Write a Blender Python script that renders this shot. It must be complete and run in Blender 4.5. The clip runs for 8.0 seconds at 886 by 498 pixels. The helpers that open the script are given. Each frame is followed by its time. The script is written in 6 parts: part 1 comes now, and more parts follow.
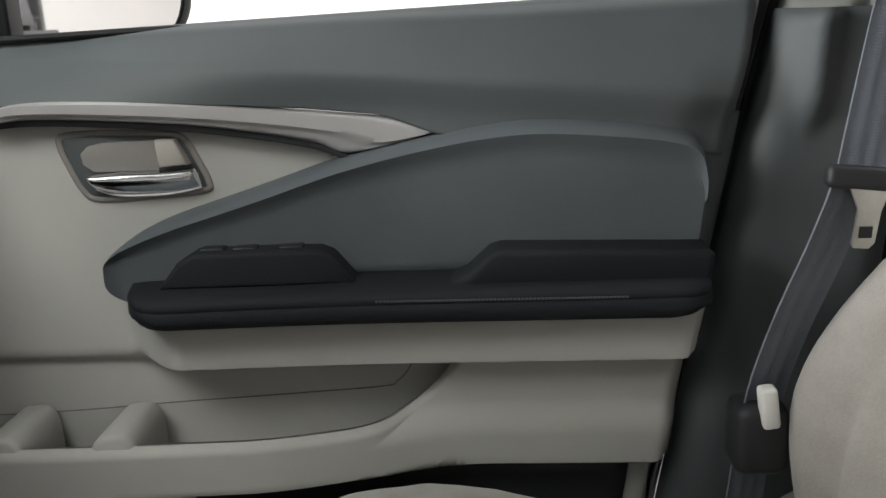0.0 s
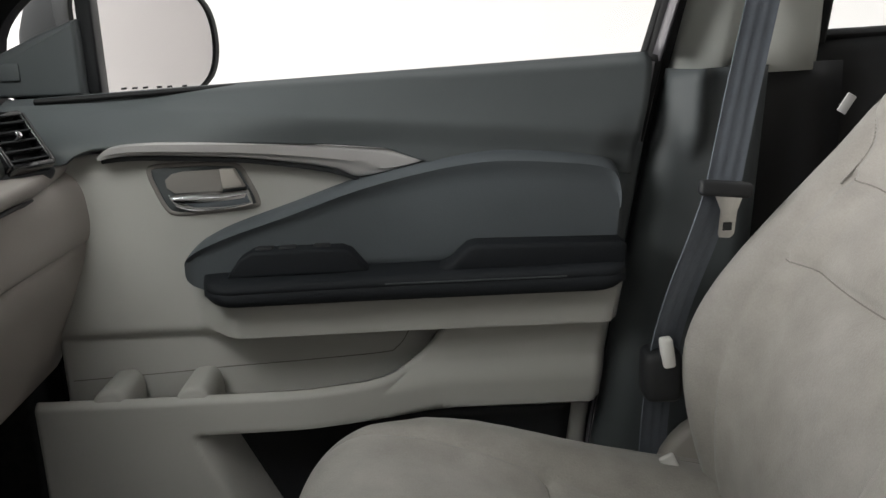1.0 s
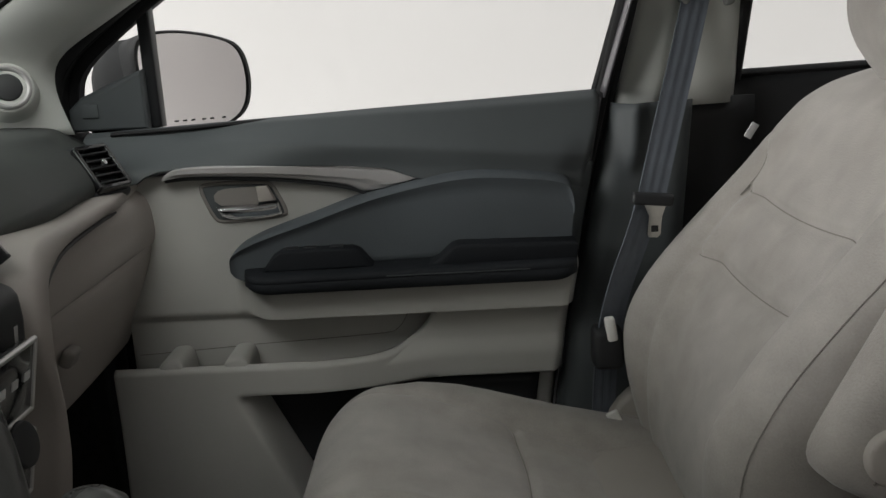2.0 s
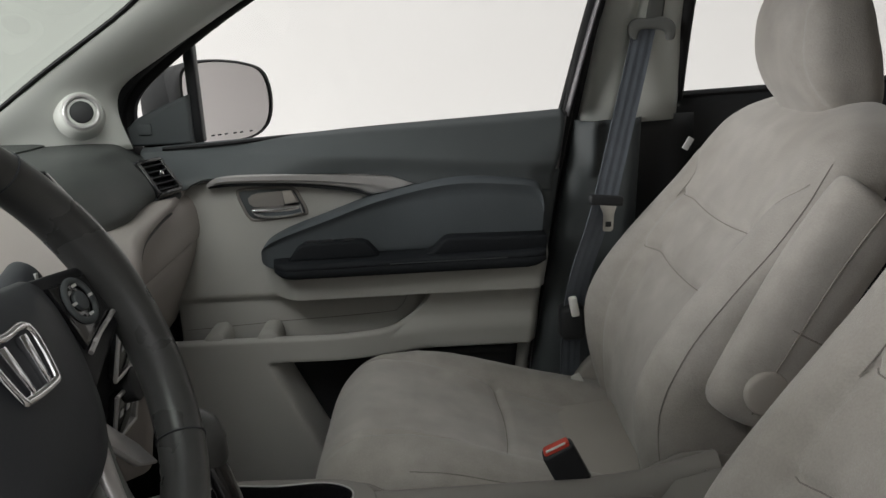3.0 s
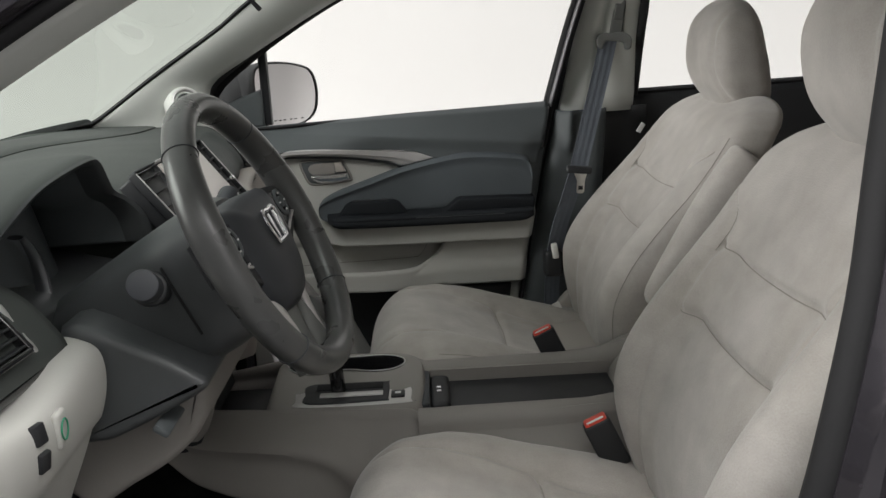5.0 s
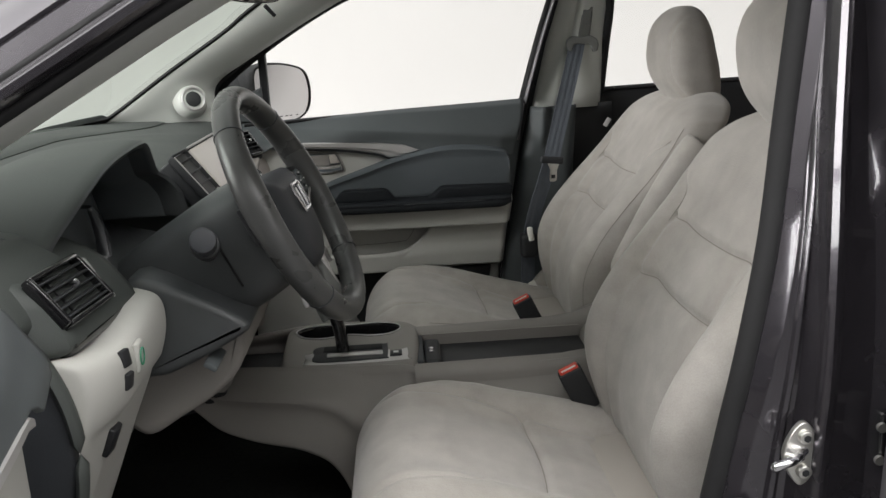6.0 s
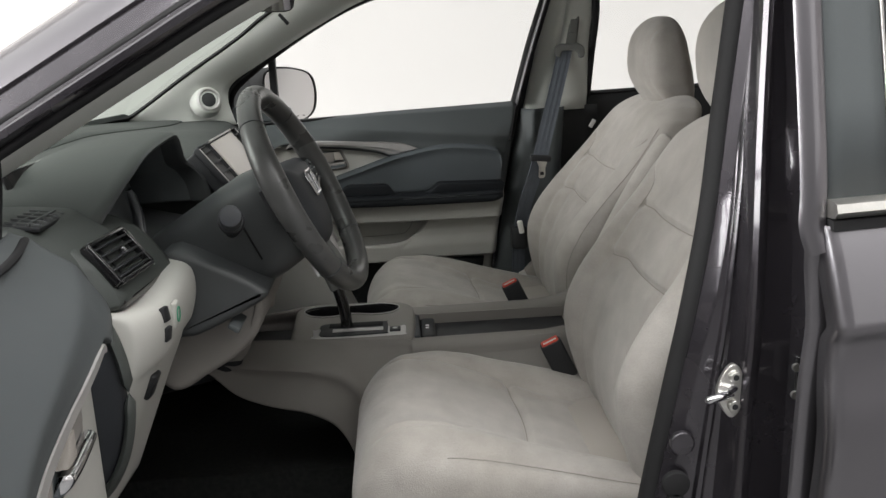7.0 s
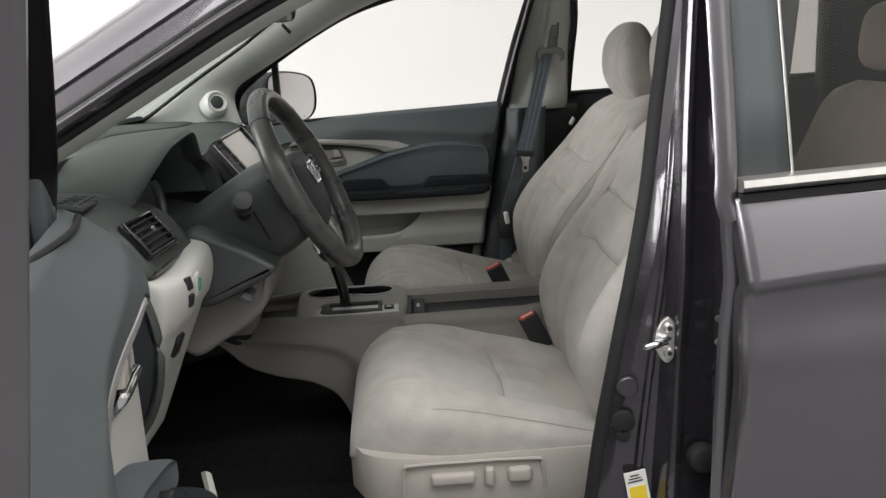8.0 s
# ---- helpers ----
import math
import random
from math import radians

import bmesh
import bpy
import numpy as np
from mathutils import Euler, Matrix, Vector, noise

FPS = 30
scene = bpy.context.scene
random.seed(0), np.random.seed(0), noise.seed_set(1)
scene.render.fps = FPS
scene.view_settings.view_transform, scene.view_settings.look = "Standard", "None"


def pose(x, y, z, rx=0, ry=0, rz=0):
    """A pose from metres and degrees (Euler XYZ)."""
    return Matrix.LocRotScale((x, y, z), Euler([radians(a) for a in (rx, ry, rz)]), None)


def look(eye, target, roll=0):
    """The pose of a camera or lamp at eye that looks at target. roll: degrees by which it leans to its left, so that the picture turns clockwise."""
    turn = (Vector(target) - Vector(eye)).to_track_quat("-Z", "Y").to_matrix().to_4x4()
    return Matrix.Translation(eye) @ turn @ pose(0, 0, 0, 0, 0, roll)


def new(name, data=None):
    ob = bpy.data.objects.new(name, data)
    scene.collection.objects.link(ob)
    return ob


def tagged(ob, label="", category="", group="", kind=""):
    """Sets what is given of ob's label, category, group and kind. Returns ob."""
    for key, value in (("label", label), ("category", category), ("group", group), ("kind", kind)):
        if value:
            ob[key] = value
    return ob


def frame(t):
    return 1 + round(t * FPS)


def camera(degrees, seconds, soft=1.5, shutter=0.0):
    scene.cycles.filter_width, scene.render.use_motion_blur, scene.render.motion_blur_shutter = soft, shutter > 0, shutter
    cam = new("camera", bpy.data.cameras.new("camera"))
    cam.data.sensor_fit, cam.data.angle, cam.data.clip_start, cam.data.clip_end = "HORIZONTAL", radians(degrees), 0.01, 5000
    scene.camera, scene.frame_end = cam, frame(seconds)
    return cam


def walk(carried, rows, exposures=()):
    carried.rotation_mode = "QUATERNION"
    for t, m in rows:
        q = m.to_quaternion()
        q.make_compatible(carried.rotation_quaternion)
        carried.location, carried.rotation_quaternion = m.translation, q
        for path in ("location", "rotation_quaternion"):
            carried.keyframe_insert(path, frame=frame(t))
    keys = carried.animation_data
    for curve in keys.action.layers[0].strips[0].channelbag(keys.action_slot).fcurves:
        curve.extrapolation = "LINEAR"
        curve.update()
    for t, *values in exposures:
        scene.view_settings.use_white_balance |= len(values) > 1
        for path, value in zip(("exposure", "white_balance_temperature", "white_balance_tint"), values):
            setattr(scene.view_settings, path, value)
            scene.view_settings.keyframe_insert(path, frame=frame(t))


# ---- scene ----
cam = camera(53.7, 8.0)
PATH = [
    (0, (0.123, -0.033, 1.167), (0.012, 1.898, 0.66), -2.2),
    (0.5, (0.100, -0.192, 1.192), (0.089, 1.744, 0.696), -2.4),
    (1, (0.086, -0.328, 1.222), (0.096, 1.614, 0.743), -2.5),
    (1.5, (0.109, -0.463, 1.241), (0.098, 1.482, 0.773), -3.3),
    (2, (0.123, -0.608, 1.278), (0.101, 1.337, 0.814), -3.1),
    (3.5, (0.135, -1.040, 1.368), (0.121, 0.899, 0.877), -3.4),
    (4, (0.108, -1.177, 1.373), (0.102, 0.762, 0.882), -3.1),
    (4.5, (0.081, -1.310, 1.381), (0.079, 0.629, 0.889), -3.0),
    (6, (0.012, -1.656, 1.390), (0.100, 0.282, 0.902), -2.9),
    (6.5, (-0.001, -1.743, 1.383), (0.089, 0.196, 0.903), -2.8),
    (7, (0.011, -1.843, 1.391), (0.101, 0.098, 0.917), -2.6),
    (7.5, (0.012, -1.964, 1.393), (0.105, -0.022, 0.922), -2.3),
    (8, (0.029, -2.054, 1.398), (0.117, -0.112, 0.930), -3.1),
]
walk(cam, [(t, look(eye, target, roll)) for t, eye, target, roll in PATH], [(0.0, 0.75), (0.5, 0.72), (1.0, 0.42), (1.5, -0.05), (2.0, -0.18), (3.5, 0.0), (6.0, 0.15), (8.0, 0.14)])

# ---- studio light ----
world = bpy.data.worlds.new("studio")
scene.world = world
world.use_nodes = True
wn = world.node_tree
wbg = wn.nodes["Background"]
wbg.inputs["Strength"].default_value = 1.0
# brightly lit upper studio walls over dimmer surroundings
wco, wsep, wramp = (wn.nodes.new("ShaderNode" + k) for k in ("TexCoord", "SeparateXYZ", "ValToRGB"))
wn.links.new(wco.outputs["Generated"], wsep.inputs[0])
wn.links.new(wsep.outputs["Z"], wramp.inputs[0])
wramp.color_ramp.interpolation = "EASE"
stops = wramp.color_ramp.elements
for e, v in ((stops[0], 0.20), (stops[1], 0.9), (stops.new(0.30), 0.25), (stops.new(0.6), 1.5)):
    e.color = (v, v * 0.985, v * 0.97, 1)
wn.links.new(wramp.outputs[0], wbg.inputs["Color"])


def area(name, eye, target, sx, sy, power, colour=(1, 0.985, 0.965)):
    data = bpy.data.lights.new(name, "AREA")
    data.shape, data.size, data.size_y, data.energy, data.color = "RECTANGLE", sx, sy, power, colour
    ob = new(name, data)
    ob.matrix_world = look(eye, target)
    return ob


# lamps out of view: softboxes assumed from shading, washes added to whiten the walls
area("front_softbox", (-5.6, -1.3, 2.9), (0.3, 0.0, 1.1), 4.5, 2.6, 430)
area("side_softbox", (2.4, -3.6, 2.3), (0.1, 0.6, 0.9), 2.2, 1.2, 9)
area("ceiling_softbox", (0.2, -2.4, 4.3), (0.2, -0.6, 0.8), 5.0, 1.4, 155)
area("wall_wash", (1.6, 1.9, 4.6), (1.6, 4.3, 1.4), 6.5, 0.8, 14)
area("wall_wash", (-5.0, 0.5, 5.2), (-8.2, 0.5, 1.4), 0.8, 7.0, 90)
area("wall_wash", (5.5, 0.5, 5.2), (8.7, 0.5, 1.4), 0.8, 7.0, 90)
scene.view_settings.exposure = 0.0

# ---- materials ----
def mat(name, colour, rough=0.6, metal=0.0, spread=0.12, scale=14.0, grain=400.0, bump=0.0, depth=0.001,
        coat=0.0, sheen=0.0, spec=0.5, kind="noise", rough_spread=0.08, tint=None):
    m = bpy.data.materials.new(name)
    m.use_nodes = True
    t = m.node_tree
    n, link = t.nodes, t.links.new
    b = n["Principled BSDF"]
    co = n.new("ShaderNodeTexCoord")
    big = n.new("ShaderNodeTexNoise")
    big.inputs["Scale"].default_value, big.inputs["Detail"].default_value = scale, 4
    link(co.outputs["Object"], big.inputs["Vector"])
    fine = n.new("ShaderNodeTexNoise")
    fine.inputs["Scale"].default_value, fine.inputs["Detail"].default_value = grain, 2
    link(co.outputs["Object"], fine.inputs["Vector"])
    add = n.new("ShaderNodeMath")
    add.operation = "MULTIPLY_ADD"
    link(fine.outputs["Fac"], add.inputs[0])
    add.inputs[1].default_value = 0.5
    link(big.outputs["Fac"], add.inputs[2])
    ramp = n.new("ShaderNodeMapRange")
    ramp.inputs["From Min"].default_value, ramp.inputs["From Max"].default_value = 0.4, 1.1
    ramp.inputs["To Min"].default_value, ramp.inputs["To Max"].default_value = 1 - spread, 1 + spread
    link(add.outputs[0], ramp.inputs["Value"])
    mix = n.new("ShaderNodeVectorMath")
    mix.operation = "SCALE"
    mix.inputs[0].default_value = colour
    link(ramp.outputs[0], mix.inputs["Scale"])
    if tint:
        # broad worn patches in a second colour
        patch, fac, two = n.new("ShaderNodeTexNoise"), n.new("ShaderNodeMapRange"), n.new("ShaderNodeMix")
        patch.inputs["Scale"].default_value, patch.inputs["Detail"].default_value, patch.inputs["Roughness"].default_value = 4.5, 5, 0.58
        link(co.outputs["Object"], patch.inputs["Vector"])
        link(patch.outputs["Fac"], fac.inputs["Value"])
        fac.inputs["From Min"].default_value, fac.inputs["From Max"].default_value = 0.42, 0.68
        two.data_type = "RGBA"
        two.inputs["A"].default_value, two.inputs["B"].default_value = (*colour, 1), (*tint, 1)
        link(fac.outputs[0], two.inputs["Factor"])
        link(two.outputs["Result"], mix.inputs[0])
    link(mix.outputs[0], b.inputs["Base Color"])
    rr = n.new("ShaderNodeMapRange")
    rr.inputs["To Min"].default_value, rr.inputs["To Max"].default_value = max(rough - rough_spread, 0.02), min(rough + rough_spread, 1)
    link(big.outputs["Fac"], rr.inputs["Value"])
    link(rr.outputs[0], b.inputs["Roughness"])
    b.inputs["Metallic"].default_value = metal
    b.inputs["Specular IOR Level"].default_value = spec
    b.inputs["Coat Weight"].default_value, b.inputs["Coat Roughness"].default_value = coat, 0.05
    b.inputs["Sheen Weight"].default_value = sheen
    if bump:
        if kind == "leather":
            tex = n.new("ShaderNodeTexVoronoi")
            tex.inputs["Scale"].default_value = grain
            out = tex.outputs["Distance"]
        elif kind == "weave":
            wa, wb = n.new("ShaderNodeTexWave"), n.new("ShaderNodeTexWave")
            wa.bands_direction, wb.bands_direction = "DIAGONAL", "Y"
            for w in (wa, wb):
                w.inputs["Scale"].default_value, w.inputs["Distortion"].default_value = grain, 2.5
                w.inputs["Detail"].default_value, w.inputs["Detail Scale"].default_value = 2, 1.5
                link(co.outputs["Object"], w.inputs["Vector"])
            mul = n.new("ShaderNodeMath")
            mul.operation = "MULTIPLY"
            link(wa.outputs["Fac"], mul.inputs[0])
            link(wb.outputs["Fac"], mul.inputs[1])
            tex, out = None, mul.outputs[0]
        else:
            tex, out = fine, fine.outputs["Fac"]
        if tex is not None and tex is not fine:
            link(co.outputs["Object"], tex.inputs["Vector"])
        bp = n.new("ShaderNodeBump")
        bp.inputs["Strength"].default_value, bp.inputs["Distance"].default_value = bump, depth
        link(out, bp.inputs["Height"])
        link(bp.outputs[0], b.inputs["Normal"])
    return m


def glass_mat(name, tint, gloss=0.6):
    m = bpy.data.materials.new(name)
    m.use_nodes = True
    t = m.node_tree
    n, link = t.nodes, t.links.new
    n.remove(n["Principled BSDF"])
    tr, gl, mx = n.new("ShaderNodeBsdfTransparent"), n.new("ShaderNodeBsdfGlossy"), n.new("ShaderNodeMixShader")
    lw, pw, fr = n.new("ShaderNodeLayerWeight"), n.new("ShaderNodeMath"), n.new("ShaderNodeMath")
    pw.operation, fr.operation = "POWER", "MULTIPLY_ADD"
    pw.inputs[1].default_value = 5.0
    fr.inputs[1].default_value, fr.inputs[2].default_value = gloss, 0.03
    lw.inputs["Blend"].default_value = 0.5
    link(lw.outputs["Facing"], pw.inputs[0])
    link(pw.outputs[0], fr.inputs[0])
    tr.inputs["Color"].default_value = (*tint, 1)
    gl.inputs["Roughness"].default_value = 0.01
    link(fr.outputs[0], mx.inputs[0])
    link(tr.outputs[0], mx.inputs[1])
    link(gl.outputs[0], mx.inputs[2])
    link(mx.outputs[0], n["Material Output"].inputs["Surface"])
    return m


FABRIC = mat("seat_fabric", (0.380, 0.360, 0.336), 0.95, spread=0.15, scale=22, grain=420, bump=0.5, depth=0.0014, sheen=0.3, spec=0.12, kind="noise", tint=(0.318, 0.298, 0.272))
SEAM = mat("seam_thread", (0.19, 0.178, 0.162), 0.9, spread=0.1)
# seam lines on the seats: stitching, darkened with the shade of its groove
SEAM_SOFT = mat("seat_seam_shade", (0.24, 0.224, 0.206), 0.95, spread=0.1, spec=0.1)
BEIGE = mat("beige_plastic", (0.425, 0.422, 0.396), 0.62, spread=0.05, scale=9, grain=900, bump=0.12, depth=0.0004, spec=0.35)
# lighter and greener than the beige, for light coming through the tinted windscreen
LINING = mat("pillar_lining", (0.56, 0.575, 0.545), 0.75, spread=0.05, scale=9, grain=900, bump=0.12, depth=0.0004, spec=0.3)
TAUPE = mat("taupe_plastic", (0.226, 0.212, 0.199), 0.6, spread=0.06, scale=9, grain=900, bump=0.15, depth=0.0004, spec=0.35)
TAUPE_SOFT = mat("taupe_vinyl", (0.34, 0.312, 0.292), 0.6, spread=0.06, scale=8, grain=700, bump=0.2, depth=0.0005, spec=0.35, kind="leather")
# the body paint again, less metallic so that door edges come out lighter
PAINT_EDGE = mat("grey_paint_edge", (0.15, 0.142, 0.155), 0.4, 0.3, spread=0.1, scale=10, grain=1500, coat=0.4)
GREY_CLIP = mat("grey_clip", (0.14, 0.145, 0.138), 0.5, spread=0.08, scale=30, grain=900)
BEIGE_SEAT = mat("seat_plastic", (0.36, 0.335, 0.305), 0.6, spread=0.05, scale=9, grain=900, bump=0.12, depth=0.0004, spec=0.35)
SLATE = mat("slate_plastic", (0.074, 0.083, 0.087), 0.55, spread=0.1, scale=12, grain=800, bump=0.2, depth=0.0005, spec=0.4)
SLATE_SOFT = mat("slate_vinyl", (0.080, 0.091, 0.100), 0.62, spread=0.12, scale=10, grain=700, bump=0.25, depth=0.0005, spec=0.35, kind="leather")
BLACK = mat("black_plastic", (0.018, 0.019, 0.021), 0.5, spread=0.15, scale=18, grain=800, bump=0.15, depth=0.0004, spec=0.4)
BLACK_SOFT = mat("black_leatherette", (0.011, 0.013, 0.016), 0.72, spread=0.15, scale=14, grain=650, bump=0.3, depth=0.0006, spec=0.25, kind="leather")
CHARCOAL = mat("charcoal_plastic", (0.054, 0.058, 0.060), 0.44, spread=0.12, scale=14, grain=800, bump=0.2, depth=0.0005, spec=0.45)
GLOSS = mat("gloss_black", (0.01, 0.01, 0.011), 0.12, spread=0.1, spec=0.5, coat=0.5)
DASH = mat("dash_vinyl", (0.05, 0.056, 0.053), 0.58, spread=0.1, scale=10, grain=650, bump=0.3, depth=0.0006, spec=0.4, kind="leather")
LEATHER = mat("wheel_leather", (0.060, 0.061, 0.060), 0.29, spread=0.2, scale=20, grain=900, bump=0.16, depth=0.0004, spec=0.45, kind="leather")
CHROME = mat("chrome", (0.8, 0.8, 0.82), 0.1, 1.0, spread=0.03, rough_spread=0.03)
SATIN = mat("satin_silver", (0.52, 0.51, 0.505), 0.33, 0.55, spread=0.05, scale=20, grain=900)
STEEL = mat("zinc_steel", (0.6, 0.59, 0.56), 0.32, 0.9, spread=0.12, scale=60)
PAINT = mat("grey_paint", (0.165, 0.158, 0.172), 0.34, 0.85, spread=0.08, scale=6, grain=2500, coat=0.9)
# darker copy of the body paint, the jambs' shade put into its colour
PAINT_IN = mat("grey_paint_shaded", (0.062, 0.057, 0.066), 0.26, 0.7, spread=0.12, scale=16, grain=1500, coat=0.8)
RUBBER = mat("rubber", (0.018, 0.018, 0.019), 0.75, spread=0.15, scale=30, spec=0.22)
CARPET = mat("carpet", (0.032, 0.034, 0.033), 0.98, spread=0.35, scale=90, grain=900, bump=0.8, depth=0.004, spec=0.1)
WEB = mat("belt_webbing", (0.135, 0.152, 0.180), 0.75, spread=0.12, scale=40, grain=260, bump=0.5, depth=0.0008, kind="weave", spec=0.3)
RED = mat("red_plastic", (0.62, 0.06, 0.035), 0.4, spread=0.08)
WHITE = mat("white_plastic", (0.72, 0.71, 0.68), 0.5, spread=0.05)
YELLOW = mat("yellow_print", (0.75, 0.55, 0.03), 0.6, spread=0.05)
GREEN = mat("green_print", (0.03, 0.25, 0.14), 0.5, spread=0.05)
# screen colour made pale, with the bright reflection painted into it
SCREEN_GLARE = mat("screen_glare", (0.6, 0.56, 0.53), 0.35, spread=0.03, scale=5)
DARK = mat("dark_vinyl", (0.034, 0.037, 0.042), 0.5, spread=0.12, scale=12, grain=700, bump=0.2, depth=0.0005, spec=0.4)
WALL = mat("studio_white", (0.66, 0.637, 0.630), 0.9, spread=0.025, scale=0.5, grain=30)
CONCRETE = mat("studio_floor", (0.16, 0.16, 0.16), 0.55, spread=0.15, scale=1.5, grain=60)
MIRROR = mat("mirror_glass", (0.82, 0.8, 0.8), 0.02, 1.0, spread=0.01, rough_spread=0.01)
TAN = mat("rear_seat_fabric", (0.3, 0.265, 0.23), 0.95, spread=0.14, scale=8, grain=500, bump=0.35, depth=0.0012, sheen=0.25, spec=0.15)
CLEAR = glass_mat("side_glass", (0.93, 0.96, 0.95))
GREENISH = glass_mat("windscreen_glass", (0.50, 0.56, 0.52), 0.3)
PRIVACY = glass_mat("privacy_glass", (0.45, 0.43, 0.41), 0.25)
PRINT = mat("pale_print", (0.6, 0.6, 0.6), 0.6, spread=0.03)

# ---- mesh helpers ----
def sm(x, a, b):
    t = min(max((x - a) / (b - a), 0.0), 1.0)
    return t * t * (3 - 2 * t)


def lerp(x, xs, ys):
    return float(np.interp(x, xs, ys))


def curve(pts, n, closed=False):
    """n points on a smooth curve through pts."""
    p = [Vector(q) for q in pts]
    k = len(p)
    out = []
    spans = k if closed else k - 1
    for i in range(n):
        u = i / n * spans if closed else i / (n - 1) * spans
        s = min(int(u), spans - 1)
        f = u - s
        if closed:
            a, b, c, d = (p[(s + j) % k] for j in (-1, 0, 1, 2))
        else:
            a, b, c, d = p[max(s - 1, 0)], p[s], p[s + 1], p[min(s + 2, k - 1)]
        out.append(0.5 * (2 * b + (c - a) * f + (2 * a - 5 * b + 4 * c - d) * f * f + (3 * b - a - 3 * c + d) * f ** 3))
    return out


def skin(rings, closed=True, caps=True):
    """A surface through rings of equally many points."""
    bm = bmesh.new()
    vs = [[bm.verts.new(q) for q in r] for r in rings]
    for a, b in zip(vs, vs[1:]):
        m = len(a)
        for i in range(m if closed else m - 1):
            j = (i + 1) % m
            bm.faces.new((a[i], a[j], b[j], b[i]))
    if closed and caps:
        bm.faces.new(vs[0][::-1])
        bm.faces.new(vs[-1])
    bmesh.ops.recalc_face_normals(bm, faces=bm.faces)
    return bm


def sheet(nu, nv, fn):
    """An open grid: fn(u, v) gives a point, u and v from 0 to 1."""
    return skin([[fn(i / nu, j / nv) for j in range(nv + 1)] for i in range(nu + 1)], closed=False)


def box(sx, sy, sz, at=(0, 0, 0), bevel=0.0, seg=2, m=None):
    bm = bmesh.new()
    bmesh.ops.create_cube(bm, size=1)
    bmesh.ops.scale(bm, vec=(sx, sy, sz), verts=bm.verts)
    if bevel:
        bmesh.ops.bevel(bm, geom=bm.edges[:], offset=bevel, segments=seg, profile=0.5, affect="EDGES")
    if m:
        bm.transform(m)
    bmesh.ops.translate(bm, vec=at, verts=bm.verts)
    return bm


def rod(a, b, r, r2=None, n=16, bevel=0.0):
    """A round bar from a to b."""
    a, b = Vector(a), Vector(b)
    bm = bmesh.new()
    bmesh.ops.create_cone(bm, cap_ends=True, segments=n, radius1=r, radius2=r if r2 is None else r2, depth=(b - a).length)
    if bevel:
        rim = [e for e in bm.edges if abs(e.verts[0].co.z - e.verts[1].co.z) < 1e-6]
        bmesh.ops.bevel(bm, geom=rim, offset=bevel, segments=2, profile=0.5, affect="EDGES")
    bm.transform(Matrix.Translation((a + b) / 2) @ (b - a).to_track_quat("Z", "Y").to_matrix().to_4x4())
    return bm


def tube(pts, rx, ry=None, n=10, closed=False, up=(0, 0, 1)):
    """A bar of oval section along pts."""
    pts = [Vector(p) for p in pts]
    ry = rx if ry is None else ry
    k = len(pts)
    rings = []
    for i, p in enumerate(pts):
        a = pts[(i - 1) % k] if closed or i else pts[0]
        b = pts[(i + 1) % k] if closed or i < k - 1 else pts[-1]
        d = (b - a).normalized()
        s = d.cross(Vector(up)).normalized()
        w = s.cross(d)
        rings.append([p + s * rx * math.cos(2 * math.pi * j / n) + w * ry * math.sin(2 * math.pi * j / n) for j in range(n)])
    if closed:
        rings.append(rings[0])
        bm = skin(rings, caps=False)
        bmesh.ops.remove_doubles(bm, verts=bm.verts, dist=1e-6)
        return bm
    return skin(rings)


def rounded(t, e):
    """0 at both ends of 0..1, 1 beyond e from them, round between."""
    d = min(t, 1 - t) / e
    return 1.0 if d >= 1 else math.sqrt(max(1 - (1 - d) ** 2, 0.0))


def pad(top, bot, y0, h, back, ev=0.15, eu=0.06, nu=60, nv=14, fn=None, sy=1):
    """A padded plate in x and z between a top and a bottom line, swelling by h towards the cabin from y0."""
    a, b = curve(top, nu + 1), curve(bot, nu + 1)
    rings = []
    for i in range(nu + 1):
        u = i / nu
        r = [(a[i].x, y0 + back, a[i].y)]
        for j in range(nv + 1):
            v = 0.5 - 0.5 * math.cos(math.pi * j / nv)
            x, z = a[i].x * (1 - v) + b[i].x * v, a[i].y * (1 - v) + b[i].y * v
            y = y0 - h * rounded(v, ev) * rounded(u, eu)
            if fn:
                y += fn(x, z, u, v)
            r.append((x, y, z))
        r.append((b[i].x, y0 + back, b[i].y))
        rings.append([Vector((q[0], q[1] * sy, q[2])) for q in r])
    return skin(rings)


def prism(outline, axis, lo, hi, bevel=0.0, seg=2):
    """An outline of 2D points drawn along an axis: x takes (y, z), y takes (x, z), z takes (x, y)."""
    def at(p, d):
        return {"x": (d, p[0], p[1]), "y": (p[0], d, p[1]), "z": (p[0], p[1], d)}[axis]
    bm = skin([[Vector(at(p, d)) for p in outline] for d in (lo, hi)])
    if bevel:
        rim = [e for e in bm.edges if len(e.link_faces) == 2 and any(len(f.verts) > 4 or len(outline) == 4 for f in e.link_faces)
               and len({round({"x": v.co.x, "y": v.co.y, "z": v.co.z}[axis], 5) for v in e.verts}) == 1]
        bmesh.ops.bevel(bm, geom=rim, offset=bevel, segments=seg, profile=0.5, affect="EDGES")
    return bm


def join(*bms):
    out = bms[0]
    for b in bms[1:]:
        me = bpy.data.meshes.new("tmp")
        b.to_mesh(me)
        out.from_mesh(me)
        bpy.data.meshes.remove(me)
        b.free()
    return out


def thing(name, label, category, at=(0, 0, 0), group="", kind=""):
    ob = new(name)
    ob.empty_display_size = 0.1
    ob.location = at
    return tagged(ob, label, category, group, kind)


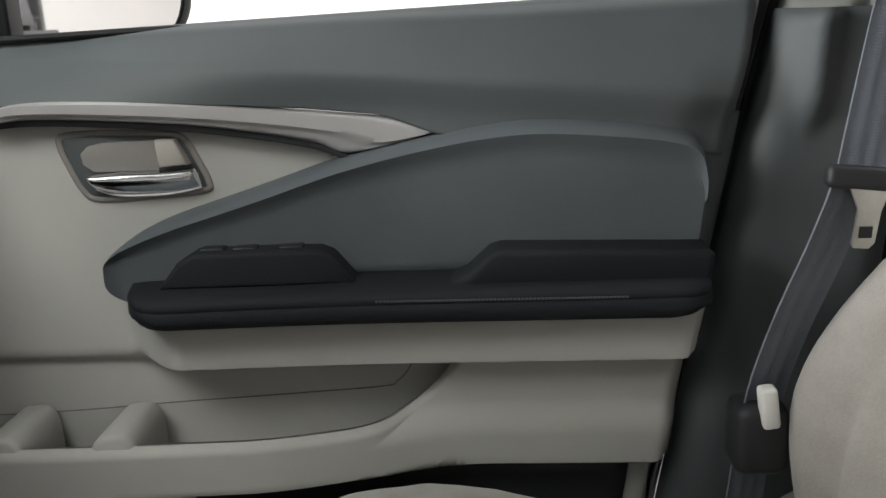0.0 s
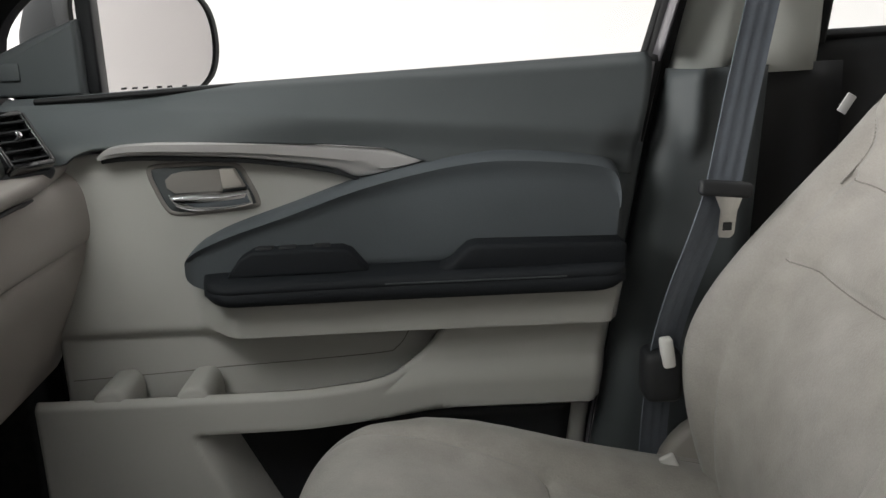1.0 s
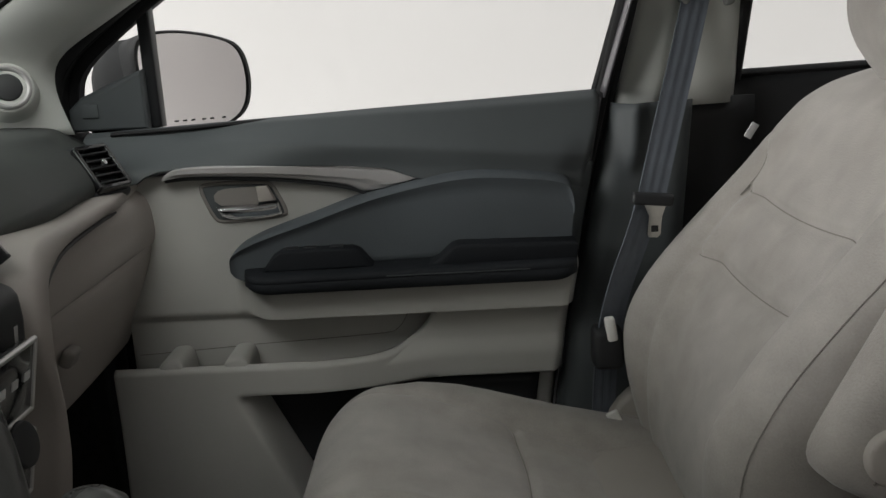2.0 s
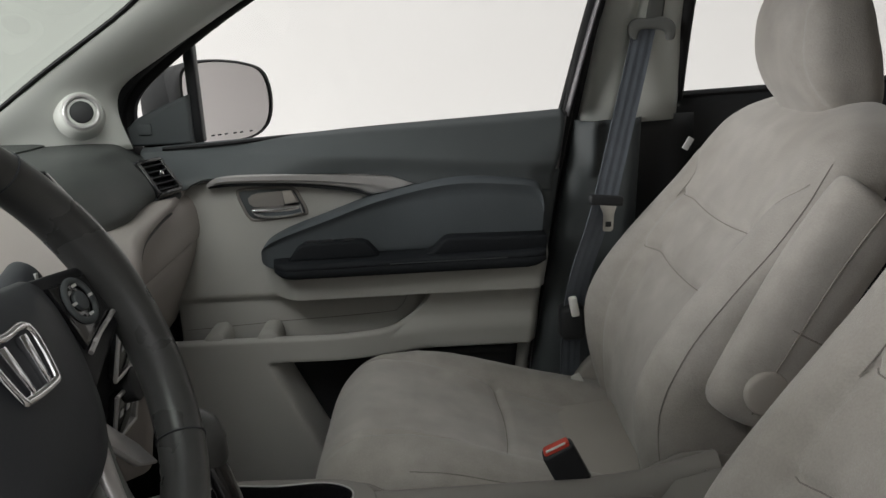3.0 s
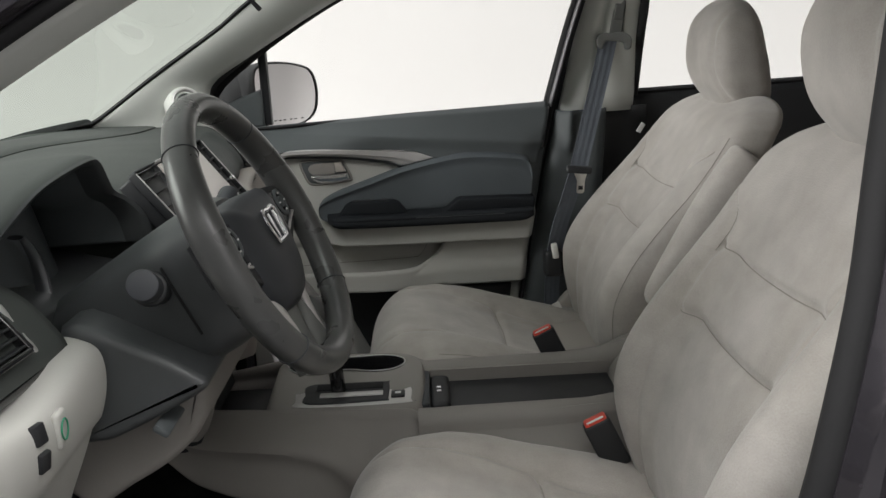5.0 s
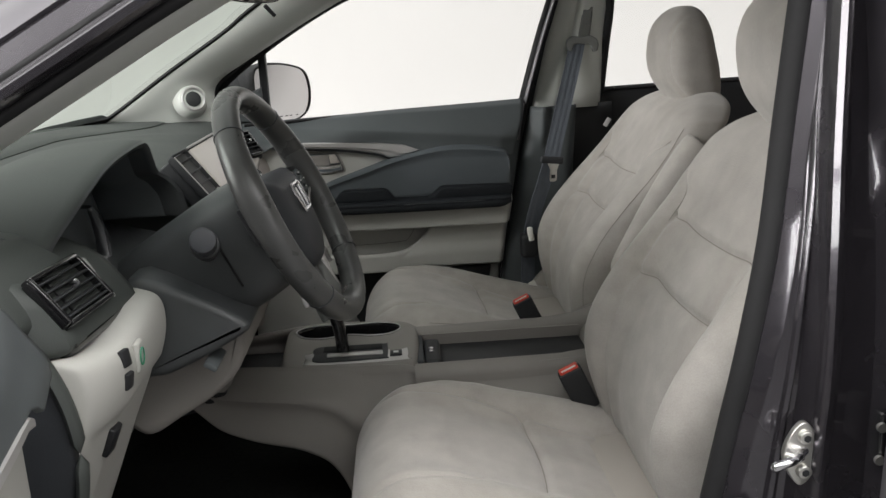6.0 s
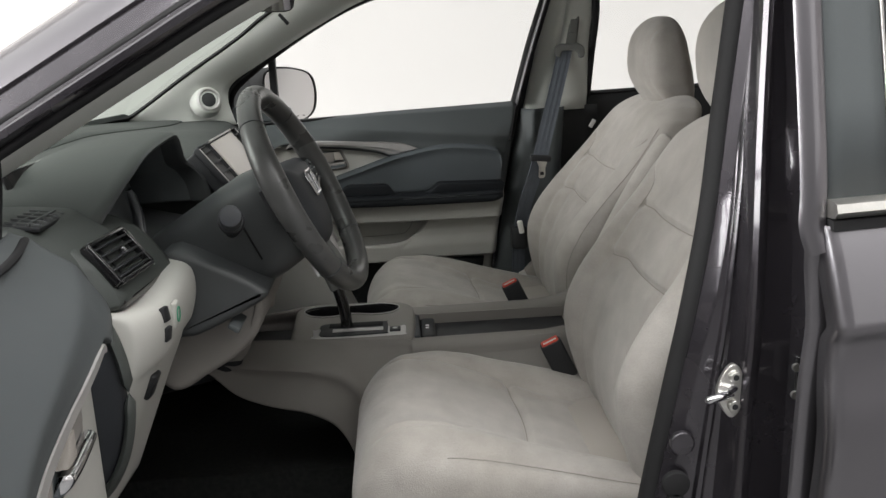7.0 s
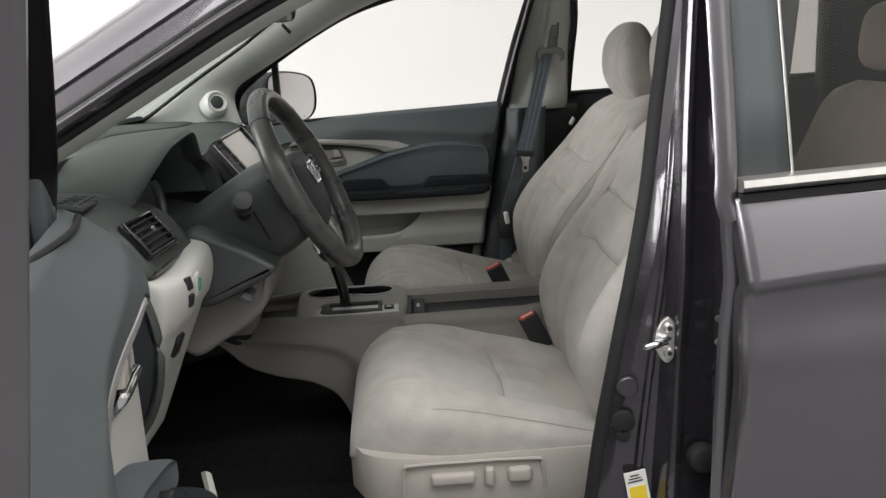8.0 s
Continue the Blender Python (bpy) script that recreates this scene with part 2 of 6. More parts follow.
def part(name, bm, material, parent=None, label="", angle=45, solid=0.0, sub=0):
    """Links a bmesh, built at its place in the world, as one mesh object under a thing or a part."""
    me = bpy.data.meshes.new(name)
    bm.to_mesh(me)
    bm.free()
    me.materials.append(material)
    me.polygons.foreach_set("use_smooth", [True] * len(me.polygons))
    me.set_sharp_from_angle(angle=radians(angle))
    ob = new(name, me)
    if parent is not None:
        ob.parent = parent
        if parent.parent is None:
            ob.matrix_parent_inverse = Matrix.Translation(-parent.location)
    if solid:
        s = ob.modifiers.new("thick", "SOLIDIFY")
        s.thickness, s.offset = solid, 0
    if sub:
        s = ob.modifiers.new("round", "SUBSURF")
        s.levels = s.render_levels = sub
    if label:
        ob["label"] = label
    return ob

# ---- the studio ----
def studio():
    ground = part("ground", box(60, 60, 0.1, (0, 0, -0.05)), CONCRETE)
    tagged(ground, "grey concrete studio floor under the car", "floor", kind="structure")
    prof = curve([(-2.3, 0.004), (-1.2, 0.004), (-0.5, 0.006), (0.1, 0.10), (0.45, 0.5), (0.62, 1.2), (0.65, 3.0), (0.65, 6.0)], 36)
    bm = skin([[Vector((x, 3.6 + q.x, q.y)) for q in prof] for x in (-14, -9, -4, 0, 4, 9, 14)], closed=False)
    wall = part("backdrop", bm, WALL, solid=0.05)
    tagged(wall, "plain white painted studio wall", "wall", kind="structure")
    bm = skin([[Vector((-7.5 - q.x, y, q.y + (0.004 if q.x < 0 else 0))) for q in prof] for y in (-12, -6, 0, 3.4)], closed=False)
    front = part("backdrop", bm, WALL, solid=0.05)
    tagged(front, "plain white painted studio wall ahead of the car", "wall", kind="structure")
    bm = skin([[Vector((8.0 + q.x, y, q.y + (0.004 if q.x < 0 else 0))) for q in prof] for y in (-12, -6, 0, 3.4)], closed=False)
    behind = part("backdrop", bm, WALL, solid=0.05)
    tagged(behind, "plain white painted studio wall behind the car", "wall", kind="structure")
    for k, x in enumerate((-2.6, 0.55, 3.2)):
        seam = part("trim", box(0.012, 0.01, 3.6, (x, 4.2, 4.2)), WHITE)
        tagged(seam, "thin white joint strip between wall panels", "joint strip", group="wall joints", kind="structure")


studio()


# ---- car shell ----
def belt_z(x):
    return 1.1745 + 0.031 * x


def shell():
    car = thing("car_body", "dark grey metallic car body with its pillars, sills and floor", "car", (0.3, 0, 0))
    part("floor_pan", box(2.9, 1.5, 0.04, (0.45, 0, 0.36)), CARPET, car, "black carpeted floor")
    part("tunnel", prism([(-0.14, 0.36), (-0.12, 0.5), (0.12, 0.5), (0.14, 0.36)], "x", -0.75, 1.6, 0.02), CARPET, car, "black carpet")
    part("firewall", prism([(-0.75, 0.36), (-0.95, 0.62), (-1.0, 1.15), (-0.96, 1.15), (-0.9, 0.62), (-0.7, 0.36)], "y", -0.76, 0.76), CARPET, car, "black carpet")
    # roof skin and lining
    def roof(z0, drop):
        def f(u, v):
            x, y = -0.12 + 2.6 * u, -0.70 + 1.40 * v
            return Vector((x, y, z0 - drop * (abs(y) / 0.7) ** 3 - 0.045 * (1 - sm(x, -0.12, 0.4))))
        return f
    part("roof", sheet(24, 16, roof(1.70, 0.05)), PAINT, car, solid=0.01)
    part("headliner", sheet(24, 16, roof(1.66, 0.05)), LINING, car, "pale grey lining", solid=0.01)
    # body sides below the doors, tail and front bulk
    for sy in (-1, 1):
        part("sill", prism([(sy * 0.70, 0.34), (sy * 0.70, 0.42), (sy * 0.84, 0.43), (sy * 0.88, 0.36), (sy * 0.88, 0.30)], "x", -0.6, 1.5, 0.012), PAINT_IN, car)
        part("kick_panel", box(0.62, 0.02, 0.78, (-0.76, sy * 0.735, 0.72), 0.004), CARPET, car, "dark footwell side")
    part("tail", box(0.1, 1.7, 0.9, (2.3, 0, 0.8), 0.03), PAINT, car)
    for sy in (-1, 1):
        part("quarter_panel", box(0.95, 0.06, 1.28, (1.92, sy * 0.86, 1.0), 0.02), BLACK if sy > 0 else PAINT, car, "dark rear quarter")
    part("rear_gate", box(0.06, 1.6, 0.45, (2.36, 0, 1.45), 0.02), PAINT, car)
    # bonnet and wing, seen past the windscreen pillar
    def bonnet(u, v):
        x, y = -2.0 + 1.12 * u, -0.93 + 1.86 * v
        return Vector((x, y, 0.92 + 0.15 * u - 0.10 * (abs(y) / 0.93) ** 4))
    part("bonnet", sheet(20, 24, bonnet), PAINT, car, solid=0.01)
    for sy in (-1, 1):
        def wing(u, v):
            x, z = -2.0 + 1.4 * u, 0.35 + (0.47 + 0.15 * u) * v
            return Vector((x, sy * (0.95 - 0.03 * v ** 3), z))
        part("wing", sheet(14, 10, wing), PAINT, car, solid=0.01)
    return car


CAR = shell()


def strip_between(a, b, n=24, swell=0.0, out=(0, -1, 0), nv=8):
    """A band between two lines of points, swelling along out."""
    a, b, out = curve(a, n), curve(b, n), Vector(out)
    return skin([[p.lerp(q, j / nv) + out * swell * math.sin(math.pi * j / nv) ** 0.8 for j in range(nv + 1)] for p, q in zip(a, b)], closed=False)


def pillars():
    # windscreen pillar lining on the passenger's side, with the round tweeter pod at its foot
    a = [(-0.82, 0.70, 1.175), (-0.724, 0.675, 1.212), (-0.568, 0.668, 1.314), (-0.414, 0.66, 1.408), (-0.325, 0.655, 1.472), (-0.12, 0.63, 1.60), (0.15, 0.60, 1.66)]
    b = [(-0.455, 0.76, 1.165), (-0.472, 0.755, 1.235), (-0.455, 0.75, 1.285), (-0.376, 0.745, 1.334), (-0.281, 0.742, 1.388), (-0.19, 0.738, 1.438), (-0.06, 0.73, 1.50), (0.15, 0.72, 1.575)]
    part("pillar_lining", strip_between(a, b, 30, 0.018, (0.35, -1, 0.2)), LINING, CAR, "pale grey lining", solid=0.006)
    c = [(-0.49, 0.80, 1.165), (-0.484, 0.80, 1.225), (-0.462, 0.797, 1.268), (-0.40, 0.788, 1.320), (-0.24, 0.77, 1.420), (-0.08, 0.755, 1.497), (0.15, 0.745, 1.575)]
    part("door_seal", strip_between(b, c, 40, 0.006, (0.2, -1, -0.2)), RUBBER, CAR, "black rubber seal between pillar and door", solid=0.004)
    # windscreen and its black border
    g = thing("windscreen", "large raked windscreen with a faint green tint", "windscreen", (-0.6, 0, 1.3))
    rim = curve([(-0.83, 1.168), (-0.724, 1.216), (-0.568, 1.317), (-0.414, 1.411), (-0.325, 1.474), (-0.10, 1.605)], 25)

    def ws(u, v):
        y = -0.68 + 1.36 * v
        q = rim[round(u * 24)]
        return Vector((q.x - 0.09 * (1 - (y / 0.68) ** 2), y, q.y))
    pane = part("pane", sheet(24, 16, ws), GREENISH, g)
    pane.visible_shadow = False
    for sy in (-1, 1):
        line = [Vector((q.x + 0.002, sy * (0.685 - 0.035 * k / 24), q.y - 0.004)) for k, q in enumerate(rim)]
        part("seal", tube(line, 0.010, 0.006, 8), RUBBER, g, "black rubber edge")
    base = [Vector((-0.84 - 0.09 * (1 - (y / 0.70) ** 2) + 0.10 * sm(abs(y), 0.55, 0.70), y, 1.182 + 0.025 * sm(abs(y), 0.5, 0.70))) for y in (-0.68 + 1.36 * i / 30 for i in range(31))]
    part("seal", tube(base, 0.030, 0.010, 8), RUBBER, g, "black rubber edge")
    # passenger's centre pillar: pale upper lining, dark lower lining
    up = [[Vector((lerp(z, (1.155, 1.455, 1.65), (0.398, 0.470, 0.52)) + w * lerp(z, (1.155, 1.455, 1.65), (0.195, 0.150, 0.13)),
                   0.850 - 0.10 * max(z - 1.35, 0) - 0.028 * math.sin(math.pi * min(max(w, 0), 1)) ** 0.5 + 0.012 * math.exp(-((w - 0.40) / 0.05) ** 2), z))
           for w in [i / 24 for i in range(25)]] for z in (1.155, 1.2, 1.3, 1.4, 1.455, 1.55, 1.65)]
    part("pillar_lining", skin(up, closed=False), LINING, CAR, "pale grey centre pillar lining", solid=0.006)

    def low(u, v):
        z = 0.40 + 0.765 * v
        x0 = lerp(z, (0.40, 0.66, 0.86, 1.04, 1.165), (0.255, 0.292, 0.330, 0.365, 0.394))
        x1 = lerp(z, (0.40, 0.7, 1.165), (0.50, 0.49, 0.52))
        x = x0 + (x1 - x0) * u
        y = 0.828 - 0.034 * rounded(u, 0.22) - 0.02 * (1 - sm(z, 0.55, 0.95))
        # a soft vertical rib that ends below the joint
        y -= 0.016 * math.exp(-((x - (0.420 + 0.05 * (z - 1.1))) / 0.012) ** 2) * sm(z, 1.05, 1.085)
        return Vector((x, y, z))
    part("pillar_lining", sheet(40, 50, low), SLATE, CAR, "dark grey lower pillar lining", solid=0.006)
    # rear part of the lining, blackened for the shade behind the belt
    shade_panel = [[Vector((x, y - 0.02 * (1 - sm(z, 0.55, 0.95)), z)) for x, y in ((0.47, 0.822), (0.52, 0.834), (0.58, 0.842), (0.63, 0.846))] for z in (0.40 + 0.765 * k / 20 for k in range(21))]
    part("pillar_cover", skin(shade_panel, closed=False), BLACK, CAR, "pillar panel behind the belt, black for the shade there", solid=0.006)
    # black door seal beside the passenger's door
    for x_off, y_off, r in ((-0.010, 0.838, 0.011), (0.004, 0.845, 0.009)):
        line = [Vector((lerp(z, (0.42, 0.66, 0.86, 1.04, 1.165, 1.34, 1.46, 1.62), (0.250, 0.285, 0.323, 0.358, 0.386, 0.425, 0.462, 0.52)) + x_off,
                        y_off - 0.16 * max(z - 1.165, 0), z)) for z in (0.42 + 1.2 * i / 30 for i in range(31))]
        part("door_seal", tube(line, r, r, 8, up=(0, 1, 0)), RUBBER, CAR, "black rubber seal")


pillars()

# ---- front doors ----
HINGE = (-0.584, -0.899)


def front_door(sy, name, label):
    """A front door, closed; sy is +1 on the passenger's side and -1 on the driver's."""
    d = thing(name, label, "car door", (HINGE[0], -sy * HINGE[1], 0.8))

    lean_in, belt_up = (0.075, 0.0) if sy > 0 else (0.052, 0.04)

    def V(x, y, z):
        return Vector((x, sy * y, z))

    def lean_to_view(ob):
        """The lining leans in towards the hinge, scaled about the camera's place to fit its view."""
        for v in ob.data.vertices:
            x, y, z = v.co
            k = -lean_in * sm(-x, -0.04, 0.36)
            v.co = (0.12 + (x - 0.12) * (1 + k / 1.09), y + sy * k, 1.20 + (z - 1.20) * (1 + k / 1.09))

    def xr(z):
        return lerp(z, (0.42, 0.665, 0.87, 0.963, 1.109, 1.19), (0.255, 0.284, 0.314, 0.332, 0.358, 0.372))

    def face(x, z):
        y = 0.802
        z += 0.0 if sy > 0 else 0.05
        y -= 0.062 * sm(z, 0.842, 0.856) * (1 - sm(z, 0.915, 0.94)) * sm(x, -0.25, -0.17)
        y += 0.012 * (1 - sm(z, 0.835, 0.852))
        y += 0.02 * sm(x, xr(z) - 0.012, xr(z))
        return y

    def lower(u, v):
        z = 0.40 + 0.69 * v
        x = -0.44 + (xr(z) + 0.44) * u
        return V(x, face(x, z), z)
    trim = part("trim_panel", sheet(150, 150, lower), BEIGE, d, "pale beige moulded plastic", solid=0.006)
    # lower panel: the open pocket's front wall, rising behind it to the armrest's band, with a hollow for bottles
    def lip(x):
        return lerp(x, (-0.44, -0.13, -0.02, 0.015, 0.035, 0.048, 0.060, 0.069, 0.076, 0.081, 0.086), (0.784, 0.783, 0.784, 0.789, 0.798, 0.808, 0.822, 0.836, 0.848, 0.856, 0.858))

    def pocket_front(u, v):
        x = -0.44 + (xr(0.7) + 0.44) * u
        zt = lip(x)
        z = 0.40 + (zt - 0.40) * (1 - (1 - v) ** 1.5)
        x = -0.44 + (xr(z) + 0.44) * u
        bulge = max(1 - sm(z, 0.764, 0.80), 1 - sm(x, 0.0, 0.06))
        y = 0.767 - bulge * (0.052 - 0.042 * sm(x, -0.12, 0.12)) - 0.006 * (1 - sm(x, 0.0, 0.07))
        xp = -0.25 + 0.5 * max(0.735 - z, 0)
        y += 0.12 * (1 - sm(z, 0.712, 0.735)) * sm(x, xp, xp + 0.03) * (1 - 0.5 * sm(x, 0.0, 0.2))
        y += 0.012 * (1 - sm(abs(z - 0.70), 0.0, 0.3)) + 0.009 * sm(z, zt - 0.010, zt) ** 2
        y += 0.02 * sm(x, xr(z) - 0.012, xr(z))
        return V(x, y, z)
    low = part("pocket_front", sheet(170, 110, pocket_front), BEIGE, d, "pale beige pocket wall", solid=0.006)
    # black sheet added to darken the hollow under the pocket
    def cover(u, v):
        z = 0.42 + 0.296 * v
        x0 = -0.228 + 0.5 * max(0.735 - z, 0)
        x = x0 + (xr(z) - 0.03 - x0) * u
        return V(x, 0.806 - 0.004 * math.sin(math.pi * u) * math.sin(math.pi * v), z)
    part("speaker_cover", sheet(24, 16, cover), BLACK, low, "black sheet darkening the hollow", solid=0.004)
    # fine joint line on the pocket's back and two bottle ribs
    j = [V(x, face(x, z) - 0.0032, z) for x, z in ((p.x, p.y) for p in curve([(-0.43, 0.777), (-0.30, 0.783), (-0.218, 0.788), (-0.10, 0.793), (0.005, 0.799), (0.022, 0.805), (0.034, 0.818), (0.045, 0.840)], 48))]
    part("joint_line", tube(j, 0.0007, 0.0007, 6), SEAM, trim)
    for x in (-0.36, -0.252):
        pts = [(x - 0.018, 0.740), (x - 0.012, 0.776), (x - 0.002, 0.793), (x + 0.012, 0.797), (x + 0.026, 0.795), (x + 0.034, 0.780), (x + 0.036, 0.740)]
        part("bottle_rib", prism([(p.x, p.y) for p in curve(pts, 24)], "y", sy * 0.722, sy * 0.80, 0.006), BEIGE, low)

    # upper part, slate vinyl, with its long crease
    def upper(u, v):
        x = -0.445 + 0.81 * u
        z0 = lerp(x, (-0.46, -0.345, -0.332, -0.312, -0.252, -0.143, -0.035, 0.037, 0.080, 0.13, 0.30, 0.365), (1.088, 1.090, 1.100, 1.106, 1.107, 1.102, 1.093, 1.084, 1.068, 1.055, 1.045, 1.035))
        z1 = belt_z(x) + belt_up
        z = z0 + (z1 - z0) * v
        x = -0.445 + (xr(z) + 0.447 - 0.010 * (1 - sm(z, 1.06, 1.16))) * u
        zc = lerp(x, (-0.456, -0.325, -0.18, 0.038, 0.183, 0.36), (1.158, 1.148, 1.137, 1.118, 1.105, 1.089))
        y = 0.770 + 0.005 * sm(zc - z, 0.0, 0.03) * (1 - sm(zc - z, 0.03, 0.07)) + 0.055 * max(z - zc, 0) / 0.09
        y += 0.012 * sm(v, 0.9, 1.0) + 0.014 * sm(u, 0.93, 1.0) * (1 - sm(z, 1.07, 1.13))
        return V(x, y, z)
    part("upper_panel", sheet(80, 40, upper), SLATE, d, "slate grey grained vinyl", solid=0.006)
    def rear_edge(u, v):
        z = 0.915 + 0.16 * v
        return V(0.312 + (xr(z) + 0.002 - 0.312) * u, 0.786 + 0.012 * u ** 3, z)
    part("rear_strip", sheet(10, 16, rear_edge), SLATE, d, "slate grey grained vinyl", solid=0.006)
    bl = [V(x, 0.842, belt_z(x) + belt_up - 0.003) for x in (-0.44 + 0.81 * i / 20 for i in range(21))]
    part("window_seal", tube(bl, 0.005, 0.004, 8), RUBBER, d, "black rubber seal")

    # silver trim strip
    strip = pad([(-0.343, 1.088), (-0.332, 1.098), (-0.312, 1.104), (-0.252, 1.105), (-0.143, 1.100), (-0.035, 1.091), (0.037, 1.083), (0.068, 1.075), (0.080, 1.069)],
                [(-0.343, 1.084), (-0.325, 1.087), (-0.29, 1.088), (-0.181, 1.081), (-0.109, 1.072), (-0.045, 1.060), (-0.008, 1.048), (0.077, 1.067)],
                0.788, 0.016, 0.02, 0.16, 0.05, 70, 16, lambda x, z, u, v: 0.005 * sm(v, 0.62, 0.72) * sm(u, 0.05, 0.3), sy)
    part("trim_strip", strip, SATIN, d, "satin silver trim strip")
    # black strip drawn in for the shadow below the silver trim
    edge = [V(p.x, 0.785, p.y) for p in curve([(-0.34, 1.083), (-0.29, 1.085), (-0.181, 1.078), (-0.109, 1.069), (-0.045, 1.057), (-0.012, 1.045)], 40)]
    part("shadow_gap", tube(edge, 0.0022, 0.0034, 6), BLACK, d)

    # soft insert above the armrest, with a rolled upper edge
    def roll(x, z, u, v):
        return 0.007 * sm(v, 0.10, 0.2) * sm(u, 0.03, 0.16)
    ins = pad([(-0.241, 0.949), (-0.238, 0.959), (-0.230, 0.968), (-0.212, 0.979), (-0.176, 0.994), (-0.099, 1.018), (-0.009, 1.047), (0.072, 1.067), (0.131, 1.077), (0.181, 1.079), (0.253, 1.073), (0.295, 1.066), (0.314, 1.055), (0.320, 1.03), (0.319, 1.0)],
              [(-0.241, 0.944), (-0.239, 0.926), (-0.229, 0.913), (-0.205, 0.906), (-0.15, 0.908), (-0.10, 0.914), (-0.04, 0.926), (0.03, 0.926), (0.1, 0.926), (0.15, 0.926), (0.2, 0.926), (0.25, 0.926), (0.29, 0.926), (0.308, 0.928), (0.314, 0.95)],
              0.800, 0.046, 0.02, 0.10, 0.03, 90, 20, roll, sy)
    part("insert", ins, SLATE_SOFT, d, "dark slate padded insert")

    # armrest: two rolls with a stitched groove between them
    rings = []
    for i in range(61):
        u = i / 60
        x = -0.222 + 0.538 * u
        e = math.sqrt(max(1 - (1 - min(u / 0.10, 1)) ** 2, 0.0)) * (1 - 0.15 * sm(u, 0.97, 1))
        out = 0.012 + 0.078 * e
        zt = 0.934 + 0.003 * u
        zb = 0.9265 - 0.022 * e + 0.006 * sm(u, 0.93, 1.0)
        sec = [(0.0, zt + 0.004), (0.5, zt + 0.001), (0.8, zt), (0.93, zt - 0.002), (0.976, zt - 0.006), (0.988, zt - 0.0105), (0.976, zt - 0.0118),
               (0.990, zt - 0.0131), (1.0, zt - 0.020), (0.985, zb + 0.006), (0.94, zb + 0.001), (0.8, zb), (0.0, zb)]
        rings.append([V(x, 0.79 - out * a, z) for a, z in sec])
    part("armrest", skin(rings), BLACK_SOFT, d, "black leatherette armrest pad with a stitched seam", angle=60)
    for i in range(64):
        if sy < 0:
            break
        x = 0.02 + 0.22 * i / 63
        part("stitch", box(0.0026, 0.0016, 0.0016, (x, sy * 0.7010, 0.9272)), SLATE, d)
    # raised grip block behind, switch block ahead
    part("grip_block", prism([(0.060, 0.930), (0.084, 0.936), (0.101, 0.944), (0.113, 0.955), (0.122, 0.963), (0.132, 0.966), (0.316, 0.962), (0.321, 0.957), (0.318, 0.930)], "y", sy * 0.722, sy * 0.79, 0.006, 3), BLACK_SOFT, d, "black leatherette block")
    sw = part("switch_block", prism([(-0.185, 0.934), (-0.166, 0.958), (-0.15, 0.967), (-0.036, 0.967), (-0.024, 0.962), (-0.002, 0.934)], "y", sy * 0.735, sy * 0.785, 0.005, 3), BLACK_SOFT, d, "black switch block")
    for x in (-0.135, -0.105, -0.062):
        part("switch", box(0.022, 0.014, 0.004, (x, sy * 0.752, 0.9675), 0.0015), BLACK, sw)
    part("mark", box(0.036, 0.0006, 0.0011, (-0.065, sy * 0.7343, 0.956)), PRINT, sw, "pale print")
    part("mark", box(0.008, 0.0006, 0.0028, (-0.075, sy * 0.7343, 0.950)), PRINT, sw, "pale print")
    part("mark", box(0.010, 0.0006, 0.0024, (-0.138, sy * 0.7343, 0.949)), PRINT, sw, "pale print")

    # inner handle in its recess
    ring = [(-0.279, 1.062), (-0.272, 1.071), (-0.22, 1.072), (-0.175, 1.070), (-0.160, 1.064), (-0.150, 1.045), (-0.141, 1.022), (-0.148, 1.014), (-0.20, 1.010), (-0.248, 1.009), (-0.262, 1.018), (-0.272, 1.040)]
    loop = curve(ring, 48, True)
    mid = Vector((-0.208, 1.041))
    h = part("inner_handle", tube([V(p.x, 0.799, p.y) for p in loop], 0.0035, 0.003, 8, True, up=(0, 1, 0)), TAUPE, d, "grey bezel round a chrome lever")
    # cup and plate are coloured darker in place of a deep recess's shade
    cup = []
    for k, (s, y) in enumerate(((0.97, 0.800), (0.95, 0.7975), (0.92, 0.7965), (0.5, 0.796))):
        cup.append([V(*(lambda q: (q.x, y, q.y))(mid + (p - mid) * s)) for p in loop])
    part("cup", skin(cup), SLATE, h, "shallow recess, dark grey for its shade")
    part("groove", tube([V(mid.x + (p.x - mid.x) * 1.05, 0.8005, mid.y + (p.y - mid.y) * 1.07) for p in loop], 0.0016, 0.0016, 6, True, up=(0, 1, 0)), SEAM, h)
    part("recess_plate", prism([(-0.247, 1.036), (-0.257, 1.044), (-0.258, 1.054), (-0.250, 1.061), (-0.236, 1.064), (-0.185, 1.065), (-0.185, 1.036)], "y", sy * 0.7925, sy * 0.7965, 0.001), TAUPE, h)
    lev = pad([(-0.254, 1.034), (-0.22, 1.036), (-0.18, 1.036), (-0.150, 1.038)], [(-0.247, 1.019), (-0.225, 1.0125), (-0.18, 1.0125), (-0.146, 1.018)], 0.788, 0.012, 0.004, 0.4, 0.1, 30, 10, lambda x, z, u, v: 0.012 * v, sy)
    part("lever", lev, CHROME, h, "polished chrome lever")
    part("lock_tab", prism([(-0.182, 1.040), (-0.184, 1.066), (-0.166, 1.066), (-0.154, 1.042)], "y", sy * 0.783, sy * 0.796, 0.002), BEIGE_SEAT, h, "grey lock tab")

    for ob in [h] + list(h.children):
        ob.data.transform(Matrix.Translation((-0.007, 0, 0)))
